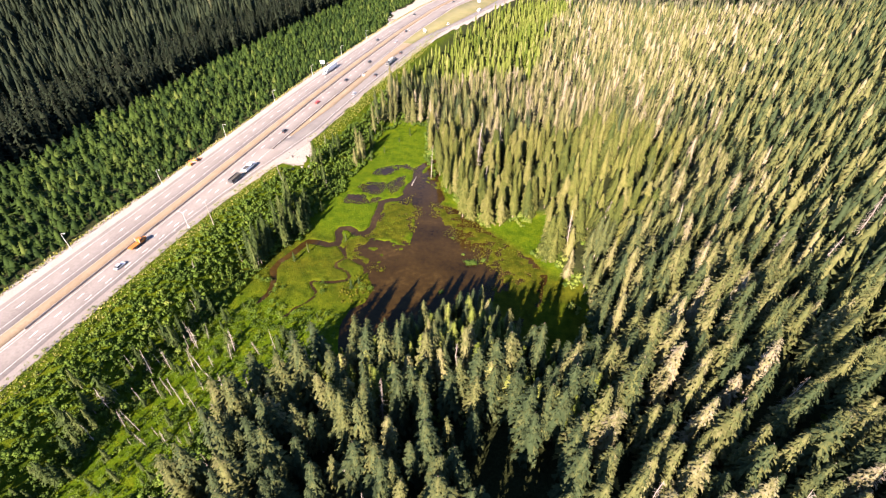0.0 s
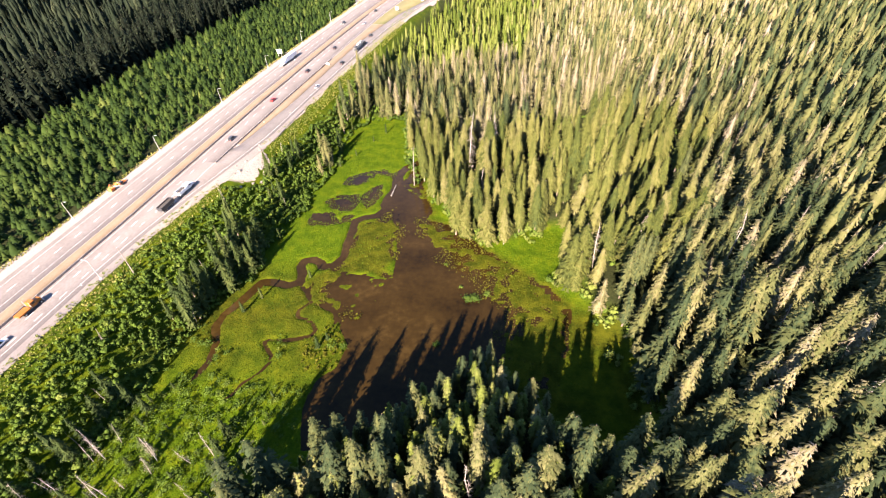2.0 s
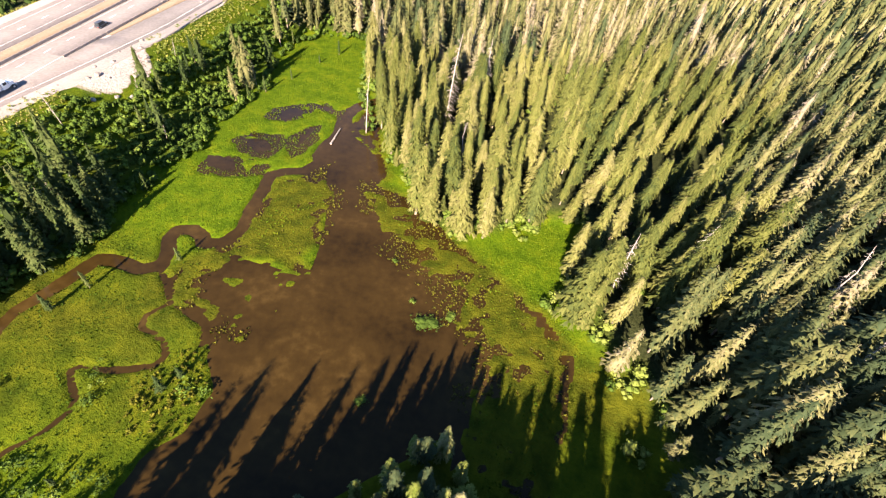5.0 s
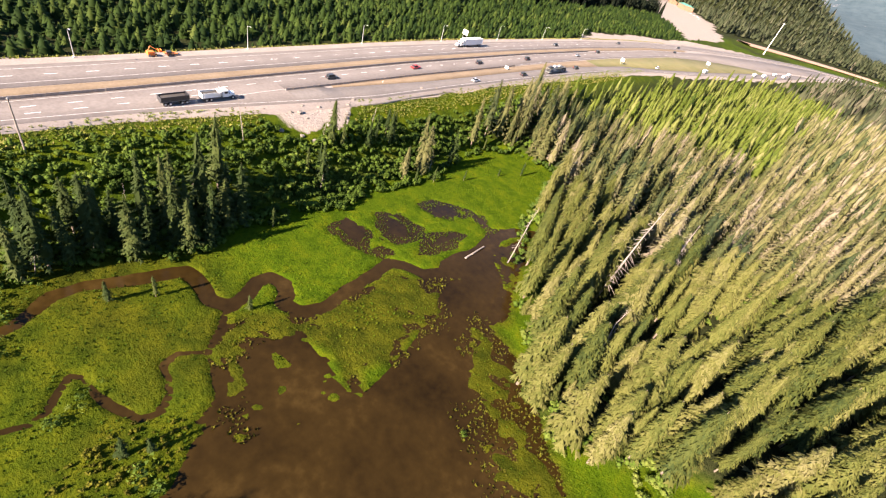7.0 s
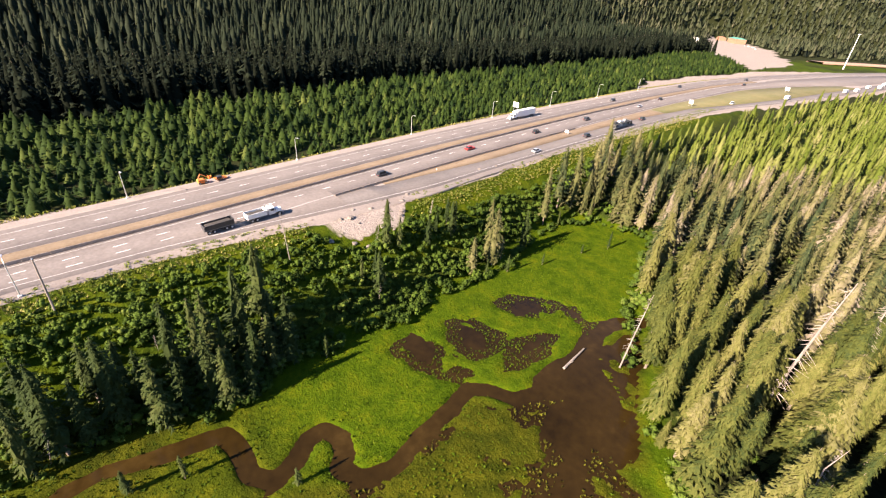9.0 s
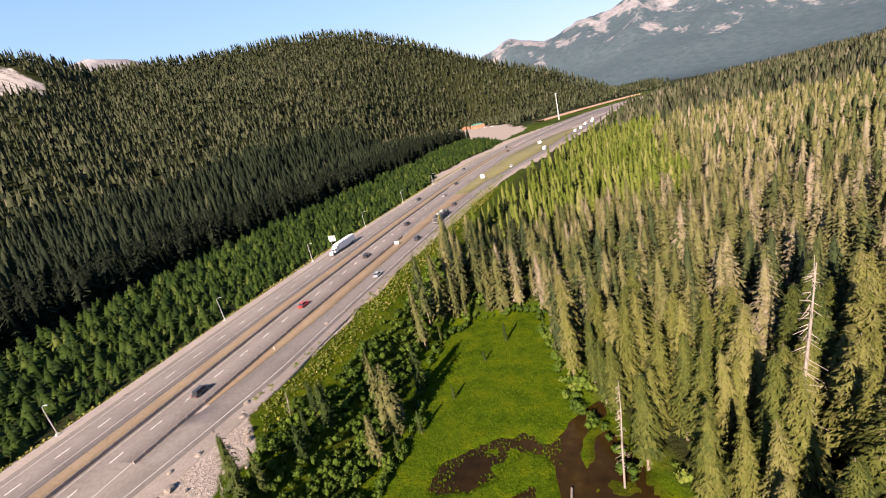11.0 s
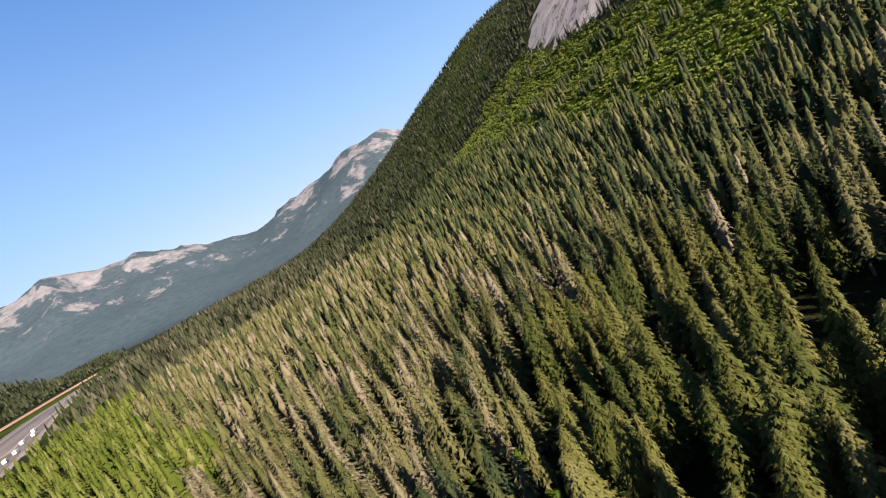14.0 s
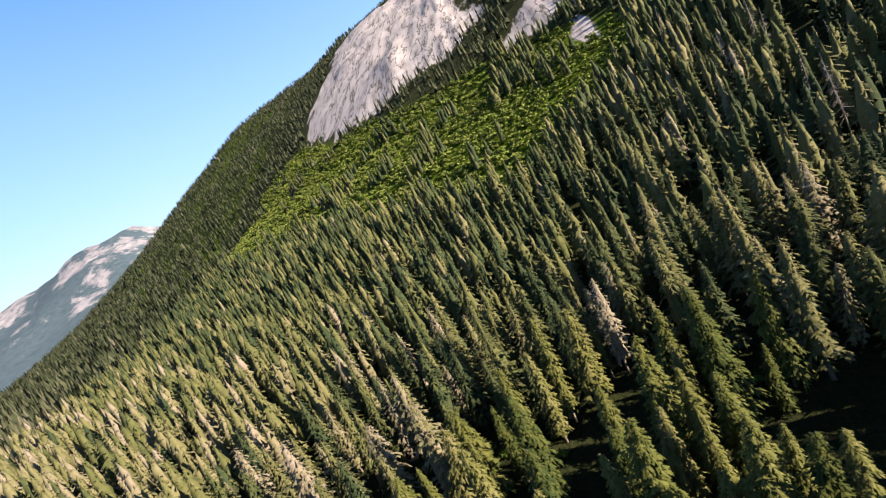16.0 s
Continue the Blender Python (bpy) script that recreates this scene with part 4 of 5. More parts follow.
q = scatter(-200, -100, 20, 640, 1.15, verge)
plant("verge_grass", q, rng.uniform(0.3, 0.8, len(q)), [tussock(240 + i) for i in range(5)], [M_VERGE_GRASS], np.clip(0.5 + 0.4 * wobble(q[:, 0], q[:, 1], 9, 3) + rng.normal(0, 0.16, len(q)), 0, 1), "rough yellow-green grass along the highway's edges", "grass", fat=(1.6, 3.0), sink=0.05)
q = scatter(180, 620, 150, 640, 4.6, lambda a, c: (slabs(a, c) > 2) & (slide_track(a, c) < 5))
plant("slope_scrub", q, rng.uniform(1.5, 4.5, len(q)), [bush(40, 90 + i, (0.12, 0.22), False) for i in range(4)], [M_SHRUB_STUFF], np.clip(0.92 + 0.25 * wobble(q[:, 0], q[:, 1], 20, 3) + rng.normal(0, 0.15, len(q)), 0, 1), "green alder scrub on the avalanche slope", "shrubs", fat=(1.0, 1.8))

q = scatter(-78, 45, 95, 290, 2.4, lambda a, c: (np.abs(inside(a, c, CLEARING) - 3.0) < 4.5) & (wet(a, c, land(a, c)[0])[0] > 0.1) & ((a > -60) | (c > 215)) & (wobble(a, c, 6, 2) > 0.08) & ~((c < 135) & (a < 0)))
plant("shore_shrubs", q, rng.uniform(0.8, 3.2, len(q)), BUSHES, [M_SHRUB_STUFF, M_BARK, M_INNER], np.clip(0.75 + rng.normal(0, 0.18, len(q)), 0, 1), "fresh green willow shrubs along the shore", "shrubs", fat=(1.0, 1.7))
q = np.concatenate([scatter(-50, 160, 60, 330, 7.0, lambda a, c: east_wood(a, c) & (wobble(a, c, 17, 3) > 0.1)), scatter(-115, -50, 262, 330, 3.6, east_wood)])
plant("forest_undergrowth", q, rng.uniform(1.0, 3.0, len(q)), BUSHES, [M_SHRUB_STUFF, M_BARK, M_INNER], np.clip(0.45 + rng.normal(0, 0.15, len(q)), 0, 1), "low green undergrowth between the firs", "shrubs", fat=(1.0, 1.7))

q = scatter(-148, -118, 20, 460, 1.7, lambda a, c: (np.abs(a - road_x(c) - np.interp(c, [-60, 125, 150, 175, 200, 240, 420], [12.5, 13, 15, 19, 24, 28, 31])) < 3.6) & (inside(a, c, APRON) > 1))
plant("verge_weeds", q, rng.uniform(0.3, 0.9, len(q)), [bush(26, 160 + i, (0.09, 0.18), False) for i in range(4)], [M_SHRUB_STUFF], np.clip(0.9 + rng.normal(0, 0.15, len(q)), 0, 1), "tall yellow-green weeds along the road verge", "weeds", fat=(1.2, 2.4))

# meadow tussocks
SEDGE = [(0.0, (0.036, 0.076, 0.003)), (0.5, (0.080, 0.134, 0.004)), (1.0, (0.15, 0.17, 0.010))]
M_SEDGE = foliage("sedge_blades", [(p_, tuple(0.75 * v for v in c_)) for p_, c_ in SEDGE], False, 0.8)


def dry_land(a, c, lo=0.10):
    h, cl = land(a, c)
    return (wet(a, c, h)[0] > lo) & (cl < 1.0)


q = scatter(-124, 30, 40, 282, 1.2, dry_land)
plant("meadow_sedge", q, rng.uniform(0.2, 0.4, len(q)) * (1 + 0.5 * wobble(q[:, 0], q[:, 1], 7, 2)), [tussock(200 + i) for i in range(5)], [M_SEDGE], np.clip(0.45 - 0.42 * smooth(160, 142, q[:, 1]) * smooth(92, 116, q[:, 1]) + 0.4 * wobble(q[:, 0], q[:, 1], 11, 3) + rng.normal(0, 0.12, len(q)), 0, 1), "bright green sedge tussocks on the marsh meadow", "grass", fat=(1.6, 3.0), sink=0.05)

M_REED = foliage("drowned_reeds", [(0.0, (0.045, 0.042, 0.005)), (0.5, (0.090, 0.092, 0.008)), (1.0, (0.16, 0.15, 0.018))], False, 0.8)


def drowned(a, c):
    """Shallow water round the floating mats, thinning out away from them."""
    d = np.minimum(inside(a, c, MATS), inside(a, c, MATS_EAST))
    h = wet(a, c, land(a, c)[0])[0]
    return (h < 0.02) & (d < 7) & (d + 9 * wobble(a, c, 9, 3) + 4 * rng.random(len(a)) < np.where(inside(a, c, SUNKEN) < -0.5, -3.0, 2.5)) & (along(a, c, CREEK) > 2.0)


def pool_rim(a, c):
    """Flooded sedge round the dark pools in the northern meadow."""
    d = np.minimum.reduce([inside(a, c, pool) for pool in MURK])
    return (wet(a, c, land(a, c)[0])[0] < 0.10) & (d > -1.6 + 3.0 * wobble(a, c, 5, 3)) & (d < 3) & (along(a, c, CREEK) > 2.0)


q = scatter(-106, -74, 174, 228, 0.75, pool_rim)
plant("flooded_sedge", q, rng.uniform(0.25, 0.55, len(q)), [tussock(230 + i) for i in range(4)], [M_SEDGE], np.clip(0.4 + rng.normal(0, 0.15, len(q)), 0, 1), "sedge standing in dark shallow pools", "grass", fat=(1.3, 2.4), base=-0.05)
q = scatter(-90, 8, 115, 200, 0.8, drowned)
plant("drowned_reeds", q, rng.uniform(0.28, 0.6, len(q)), [tussock(220 + i) for i in range(4)], [M_REED], np.clip(0.28 + rng.normal(0, 0.18, len(q)), 0, 1), "olive brown reeds standing in shallow water", "reeds", fat=(1.4, 2.8), base=-0.04)

q = scatter(-118, -62, 20, 122, 2.5, lambda a, c: dry_land(a, c, 0.12) & (wobble(a, c, 9, 3) > -0.05 - 0.010 * (108 - c)))
plant("marsh_shrubs", q, rng.uniform(0.4, 2.2, len(q)), [bush(80, 120 + i, (0.05, 0.11), False) for i in range(4)], [M_SHRUB_STUFF], np.clip(0.36 + rng.normal(0, 0.18, len(q)), 0, 1), "low bright green willow scrub in the marsh", "shrubs", fat=(1.0, 2.0))

q = scatter(-80, -58, 108, 130, 1.5, lambda a, c: (inside(a, c, [(-74, 111), (-61, 110), (-61, 120), (-64, 125), (-70, 129), (-76, 121)]) < 1.5 * wobble(a, c, 4, 2)) & dry_land(a, c, 0.12))
plant("bog_scrub", q, rng.uniform(0.3, 1.0, len(q)), BUSHES, [M_REED, M_BARK, M_INNER], np.clip(0.45 + rng.normal(0, 0.2, len(q)), 0, 1), "olive-brown bog scrub on the pond's west shore", "shrubs", fat=(1.0, 1.7))


# ---- single trees ----
def ground_z(x, y):
    h, _ = land(np.array([x]), np.array([y]))
    return float(wet(np.array([x]), np.array([y]), h)[0][0])


def array_mesh(name, V, F, mat):
    me = bpy.data.meshes.new(name)
    me.from_pydata([tuple(v) for v in V], [], [tuple(f) for f in F])
    me.materials.append(mat)
    return me


def conifer(name, label, seed, width, droop, bare, full, count=300, twigs=3, group="", crown_mat=None):
    t = thing(name, label, "tree", group)
    V, F = trunk_shape(7)
    part("trunk", array_mesh("trunk", V, F, M_BARK), None, t)
    inner_, outer = core(width, bare, full, 0.52, 7, 9), boughs(count, seed, width, droop, bare, twigs, 0.36, full, 0.8)
    V, F = joined(inner_, outer)
    me = array_mesh("crown", V, F, crown_mat or M_FIR)
    part("crown", me, None, t)
    return t


KINDS = [("tall narrow fir with olive green drooping boughs", 2.9, 0.5, 0.07, 0.54), ("full broad fir with dark olive boughs", 3.5, 0.55, 0.05, 0.64), ("thin old fir hung with grey lichen", 2.3, 0.85, 0.14, 0.45), ("tall fir with ragged yellow-green crown", 3.1, 0.65, 0.08, 0.57), ("slender spruce with a pointed top", 2.6, 0.7, 0.1, 0.52), ("old fir with sparse tan lower boughs", 2.8, 0.9, 0.16, 0.52)]
hs = fir_height(single)
light = {}
models = {}
for i, (x, y) in enumerate(single):
    k = int(rng.integers(0, len(KINDS)))
    s = float(hs[i])
    f = float(rng.uniform(0.9, 1.35))
    m4 = Matrix.LocRotScale((float(x), float(y), ground_z(x, y)), Euler((rng.normal(0, 0.02), rng.normal(0, 0.02), rng.uniform(0, 6.28))), None)
    if k not in models:
        models[k] = conifer("fir_tree", KINDS[k][0], 300 + k, *KINDS[k][1:], group="firs round the pond")
        t = models[k]
        t.scale = (s * f, s * f, s)
        t.matrix_basis = m4 @ Matrix.Diagonal((s * f, s * f, s, 1))
    else:
        t = copy_thing(models[k], m4)
        t.matrix_basis = m4 @ Matrix.Diagonal((s * f, s * f, s, 1))

# firs and snags standing on the bank between creek and highway, and out on the meadow
q = scatter(-134, -98, 20, 285, 3.9, lambda a, c: bank(a, c) & ~east_wood(a, c) & (a - road_x(c) > np.interp(c, [195, 235], [30, 38]) + 9 * (wobble(a, c, 14, 2) > -0.1)) & (wobble(a, c, 22, 3) > -0.12) & (inside(a, c, CLEARING) < 17))
bank_firs = q[rng.permutation(len(q))][:235]
for x, y in bank_firs:
    k = int(rng.integers(0, len(KINDS)))
    s = float(3.5 + 11.5 * rng.random() ** 1.5 + (6.5 if 88 < y < 168 and x > -121 else 0.0))
    f = float(rng.uniform(0.9, 1.3))
    if k not in light:
        light[k] = conifer("bank_fir", KINDS[k][0] + " on the bank", 400 + k, *KINDS[k][1:], count=90, twigs=3, crown_mat=M_BANKFIR, group="firs on the creek bank")
        t = light[k]
    else:
        t = copy_thing(light[k], Matrix())
        tagged(t, KINDS[k][0] + " on the bank", "tree", "firs on the creek bank")
        t.name = "bank_fir"
    t.matrix_basis = pose(float(x), float(y), ground_z(x, y), 0, 0, float(rng.uniform(0, 360))) @ Matrix.Diagonal((s * f, s * f, s, 1))
q = scatter(-118, -66, 30, 112, 6.6, lambda a, c: dry_land(a, c, 0.15) & (wobble(a, c, 15, 2) > 0.0 - 0.012 * (100 - c)))
q = np.concatenate([q, np.array([(-85.5, 147.5), (-107, 166), (-100, 236), (-96, 252), (-92, 262), (-104, 224), (-70, 119), (-68, 122), (-101, 128), (-98, 135)])])
for i, (x, y) in enumerate(q):
    k = int(rng.integers(0, len(KINDS)))
    s = float(rng.uniform(2.5, 9.5)) if i < len(q) - 10 else float(rng.uniform(3.5, 6.5))
    if ("m", k) not in light:
        light["m", k] = conifer("meadow_fir", "small fir standing alone in the marsh meadow", 440 + k, *KINDS[k][1:], count=60, twigs=3, crown_mat=M_BANKFIR)
        t = light["m", k]
    else:
        t = copy_thing(light["m", k], Matrix())
    t.name = "meadow_fir"
    tagged(t, "small fir standing alone in the marsh meadow", "tree", "small firs in the meadow")
    t.matrix_basis = pose(float(x), float(y), ground_z(x, y) - 0.05, 0, 0, float(rng.uniform(0, 360))) @ Matrix.Diagonal((s * 1.25, s * 1.25, s, 1))


def snag(label, seed, twigs=46, reach=0.07):
    """A dead standing tree of unit height: bare pole and broken twigs."""
    g = np.random.default_rng(seed)
    t = thing("dead_tree", label, "dead tree", "dead trees")

    def pole(bm):
        pts = [(0, 0, -0.03), (g.normal(0, 0.004), g.normal(0, 0.004), 0.4), (g.normal(0, 0.01), g.normal(0, 0.01), 0.75), (g.normal(0, 0.014), g.normal(0, 0.014), 1.0)]
        for (a, r0), (c, r1) in zip(zip(pts, (0.0095, 0.0075, 0.0048)), zip(pts[1:], (0.0075, 0.0048, 0.0015))):
            tube(bm, a, c, r0, r1, 6)
    part("trunk", pole, M_SNAG, t)

    def sticks(bm):
        for i in range(twigs):
            z = g.uniform(0.22, 0.97)
            a = g.uniform(0, 6.28)
            r = reach * (1.1 - z) * g.uniform(0.5, 1.4) + 0.012
            tube(bm, (0, 0, z), (r * math.cos(a), r * math.sin(a), z - r * g.uniform(0.2, 0.9)), 0.0022, 0.0006, 3)
    tagged(part("branchwork", sticks, M_SNAG, t), kind="stuff")
    return t


SNAGS = [snag("bleached grey dead conifer with broken bare twigs", 1, 80, 0.09), snag("pale dead fir with short broken twigs", 2, 60, 0.06), snag("silver-grey dead fir bristling with bare branches", 3, 90, 0.12)]
first = [(0, -38.8, 217.5, 34), (1, -63.5, 213.5, 20), (2, -30, 236, 27)]
for k, x, y, h in first:
    SNAGS[k].scale = (h, h, h)
    SNAGS[k].matrix_basis = pose(x, y, ground_z(x, y), 0, 3, 40 * k) @ Matrix.Diagonal((h, h, h, 1))
q = scatter(-70, 260, 30, 420, 20, lambda a, c: east_wood(a, c) & ~((c < 150) & (inside(a, c, CLEARING) < 25)))[:100]
q = np.concatenate([q, scatter(-120, -64, 40, 114, 6.6, lambda a, c: dry_land(a, c, 0.15) | (bank(a, c) & (a > -122)))[:64], scatter(-124, -100, 100, 290, 19, bank)])
for x, y in q:
    k = int(rng.integers(0, 3))
    h = float(rng.uniform(14, 24)) if x > -64 else float(rng.uniform(4, 13))
    t = copy_thing(SNAGS[k], Matrix())
    t.matrix_basis = pose(float(x), float(y), ground_z(x, y), float(rng.normal(0, 4)), float(rng.normal(0, 4)), float(rng.uniform(0, 360))) @ Matrix.Diagonal((h, h, h, 1))

log = thing("fallen_log", "bleached fallen log lying across the pond outlet", "log")
part("trunk", lambda bm: tube(bm, (0, 0, 0), (0, 9, 0.2), 0.34, 0.2, 8), M_SNAG, log)
part("stub", lambda bm: tube(bm, (0.1, 2.2, 0.2), (0.6, 2.7, 0.7), 0.08, 0.03, 5), M_SNAG, log)
log.matrix_basis = pose(-71.6, 203.4, 0.18, 0, 0, 2)

# ---- roadside things ----
M_WHITE = plain("white_paint", (0.70, 0.70, 0.69), (0.85, 0.85, 0.84), 3, 0.4, 0.5)
M_DARK = plain("dark_paint", (0.02, 0.022, 0.025), (0.05, 0.05, 0.055), 3, 0.35, 0.5)
M_RED = plain("red_paint", (0.30, 0.02, 0.02), (0.45, 0.04, 0.03), 3, 0.35, 0.5)
M_SILVER = plain("silver_paint", (0.35, 0.36, 0.38), (0.50, 0.51, 0.53), 3, 0.35, 0.5, 0.4)
M_ORANGE = plain("orange_paint", (0.60, 0.14, 0.03), (0.78, 0.24, 0.06), 3, 0.5)
M_YELLOW = plain("orange_yellow_paint", (0.24, 0.080, 0.014), (0.34, 0.125, 0.024), 3, 0.45)
M_GLASS = plain("dark_glass", (0.015, 0.02, 0.025), (0.03, 0.035, 0.04), 2, 0.1, 0.6)
M_RUBBER = plain("rubber", (0.012, 0.012, 0.012), (0.03, 0.03, 0.03), 8, 0.85)
M_GREY = plain("dull_grey_steel", (0.16, 0.165, 0.16), (0.28, 0.285, 0.27), 3, 0.6)
M_DIRT = plain("dark_load", (0.03, 0.028, 0.025), (0.08, 0.07, 0.06), 3)
M_ROOF = plain("green_roof", (0.05, 0.20, 0.17), (0.10, 0.30, 0.25), 2, 0.6)
M_TIMBER = plain("brown_timber", (0.22, 0.10, 0.06), (0.38, 0.20, 0.13), 3)
M_EARTH = plain("red_earth", (0.24, 0.14, 0.10), (0.38, 0.26, 0.19), 0.5)


def wheel(parent, x, y, r=0.34, w=0.24):
    t = part("wheel", lambda bm: tube(bm, (-w / 2, 0, 0), (w / 2, 0, 0), r, r, 14), M_RUBBER, parent)
    t.matrix_basis = pose(x, y, r)
    part("rim", lambda bm: tube(bm, (-w / 2 - 0.015, 0, 0), (w / 2 + 0.015, 0, 0), r * 0.55, r * 0.55, 10), M_SILVER, t)


def car(label, paint, kind="hatch"):
    t = thing("car", label, "car", "cars on the highway")
    part("body", lambda bm: (box(bm, (0, 0, 0.58), (1.82, 4.5, 0.56), 0.10), box(bm, (0, 0, 0.36), (1.7, 4.1, 0.2), 0.04)), paint, t)
    tall = 0.62 if kind == "hatch" else 0.80
    part("cabin", lambda bm: box(bm, (0, -0.3, 0.84 + tall / 2), (1.66, 2.5 if kind == "hatch" else 3.0, tall), 0.07, (0.80, 0.66 if kind == "hatch" else 0.82), (0, -0.1)), M_GLASS, t, "dark tinted window band")
    part("roof", lambda bm: box(bm, (0, -0.4, 0.86 + tall), (1.30, 1.6 if kind == "hatch" else 2.3, 0.06), 0.02), paint, t)
    for sx in (-1, 1):
        part("headlight", lambda bm: box(bm, (sx * 0.65, 2.24, 0.66), (0.36, 0.06, 0.16), 0.02), M_WHITE, t)
        part("tail_light", lambda bm: box(bm, (sx * 0.68, -2.24, 0.68), (0.30, 0.06, 0.18), 0.02), M_RED, t)
        for y in (1.38, -1.38):
            wheel(t, sx * 0.80, y)
    return t


def set_on_road(t, off, y, turned=False, up=0.0):
    slope = math.degrees(math.atan((float(road_z(y + 3)) - float(road_z(y - 3))) / 6))
    aim = math.degrees(math.atan2(float(road_x(y - 5)) - float(road_x(y + 5)), 10))
    t.matrix_basis = pose(float(road_x(y)) + off, y, float(road_z(y)) + up) @ pose(0, 0, 0, 0, 0, aim) @ pose(0, 0, 0, slope) @ pose(0, 0, 0, 0, 0, 180 if turned else 0)
    return t


def cab(t, paint, y, sleeper=False):
    """A bonneted tractor cab, its nose towards +y, with its parts."""
    part("hood", lambda bm: box(bm, (0, y + 1.9, 1.35), (1.7, 1.9, 1.05), 0.10, (0.85, 0.95), (0, -0.05)), paint, t)
    part("cab", lambda bm: (box(bm, (0, y, 1.75), (2.3, 1.9, 1.9), 0.10, (0.92, 0.85)), sleeper and box(bm, (0, y - 1.3, 2.2), (2.3, 1.2, 2.8), 0.12)), paint, t)
    part("windscreen", lambda bm: box(bm, (0, y + 0.90, 2.15), (1.9, 0.10, 0.75), 0.02, (0.92, 1.0), (0, -0.12)), M_GLASS, t)
    part("bumper", lambda bm: box(bm, (0, y + 2.95, 0.65), (2.3, 0.25, 0.4), 0.05), M_SILVER, t)
    for sx in (-1, 1):
        part("side_window", lambda bm: box(bm, (sx * 1.14, y + 0.1, 2.15), (0.06, 1.0, 0.6), 0.01), M_GLASS, t)
        part("mirror", lambda bm: box(bm, (sx * 1.35, y + 0.85, 2.1), (0.12, 0.1, 0.6), 0.02), M_DARK, t)
        part("exhaust", lambda bm: tube(bm, (sx * 1.05, y - 1.0, 1.0), (sx * 1.05, y - 1.0, 3.3), 0.09, 0.09, 8), M_SILVER, t)
        wheel(t, sx * 1.0, y + 2.0, 0.52, 0.32)


def tipper_box(t, y0, y1, paint):
    """An open box body with load between y0 and y1."""
    c, n_ = (y0 + y1) / 2, y1 - y0
    part("floor", lambda bm: box(bm, (0, c, 1.15), (2.4, n_, 0.2), 0.02), M_GREY, t)
    for sx in (-1, 1):
        side = part("side", lambda bm: box(bm, (sx * 1.2, c, 1.85), (0.10, n_, 1.3), 0.02), paint, t)
        for i in range(5):
            part("rib", lambda bm: box(bm, (sx * 1.28, y0 + n_ * (i + 0.5) / 5, 1.8), (0.08, 0.14, 1.15), 0.01), paint, side)
    part("headboard", lambda bm: box(bm, (0, y1, 1.95), (2.4, 0.12, 1.5), 0.02), paint, t)
    part("tailgate", lambda bm: box(bm, (0, y0, 1.8), (2.4, 0.12, 1.3), 0.02), paint, t)
    part("load", lambda bm: box(bm, (0, c, 1.75), (2.2, n_ - 0.3, 1.0), 0.25, (0.9, 0.95)), M_DIRT, t, "dark load heaped in the box")


def tipper():
    t = thing("dump_truck", "white dump truck with an open loaded box", "truck")
    part("chassis", lambda bm: box(bm, (0, -0.6, 0.85), (1.0, 8.6, 0.3), 0.03), M_DARK, t)
    cab(t, M_WHITE, 2.1)
    tipper_box(t, -4.6, 0.6, M_WHITE)
    for y in (-2.2, -3.5):
        for sx in (-1, 1):
            wheel(t, sx * 0.98, y, 0.52, 0.5)
    return t


def pup():
    t = thing("dump_trailer", "black four-axle dump trailer behind a truck", "trailer")
    part("chassis", lambda bm: box(bm, (0, 0, 0.85), (1.0, 7.2, 0.3), 0.03), M_DARK, t)
    part("drawbar", lambda bm: (tube(bm, (-0.4, 3.6, 0.8), (0, 6.0, 0.75), 0.08, 0.08, 6), tube(bm, (0.4, 3.6, 0.8), (0, 6.0, 0.75), 0.08, 0.08, 6)), M_DARK, t)
    tipper_box(t, -3.6, 3.6, M_DARK)
    for y in (-2.7, -1.4, 1.6, 2.9):
        for sx in (-1, 1):
            wheel(t, sx * 0.98, y, 0.5, 0.48)
    return t


def semi():
    t = thing("semi_truck", "white tractor with a long white box trailer", "truck")
    part("chassis", lambda bm: box(bm, (0, 5.5, 0.85), (1.0, 7.0, 0.3), 0.03), M_DARK, t)
    cab(t, M_WHITE, 6.6, True)
    box_ = part("trailer_box", lambda bm: box(bm, (0, -3.2, 2.55), (2.55, 15.2, 2.8), 0.05), M_WHITE, t)
    part("skirt", lambda bm: box(bm, (0, -2.6, 0.95), (2.45, 7.0, 0.5), 0.02), M_SILVER, box_)
    part("rear_door", lambda bm: box(bm, (0, -10.82, 2.55), (2.4, 0.06, 2.6), 0.01), M_SILVER, box_)
    for y in (3.4, 4.7, -8.2, -9.5):
        for sx in (-1, 1):
            wheel(t, sx * 0.98, y, 0.52, 0.5)
    return t


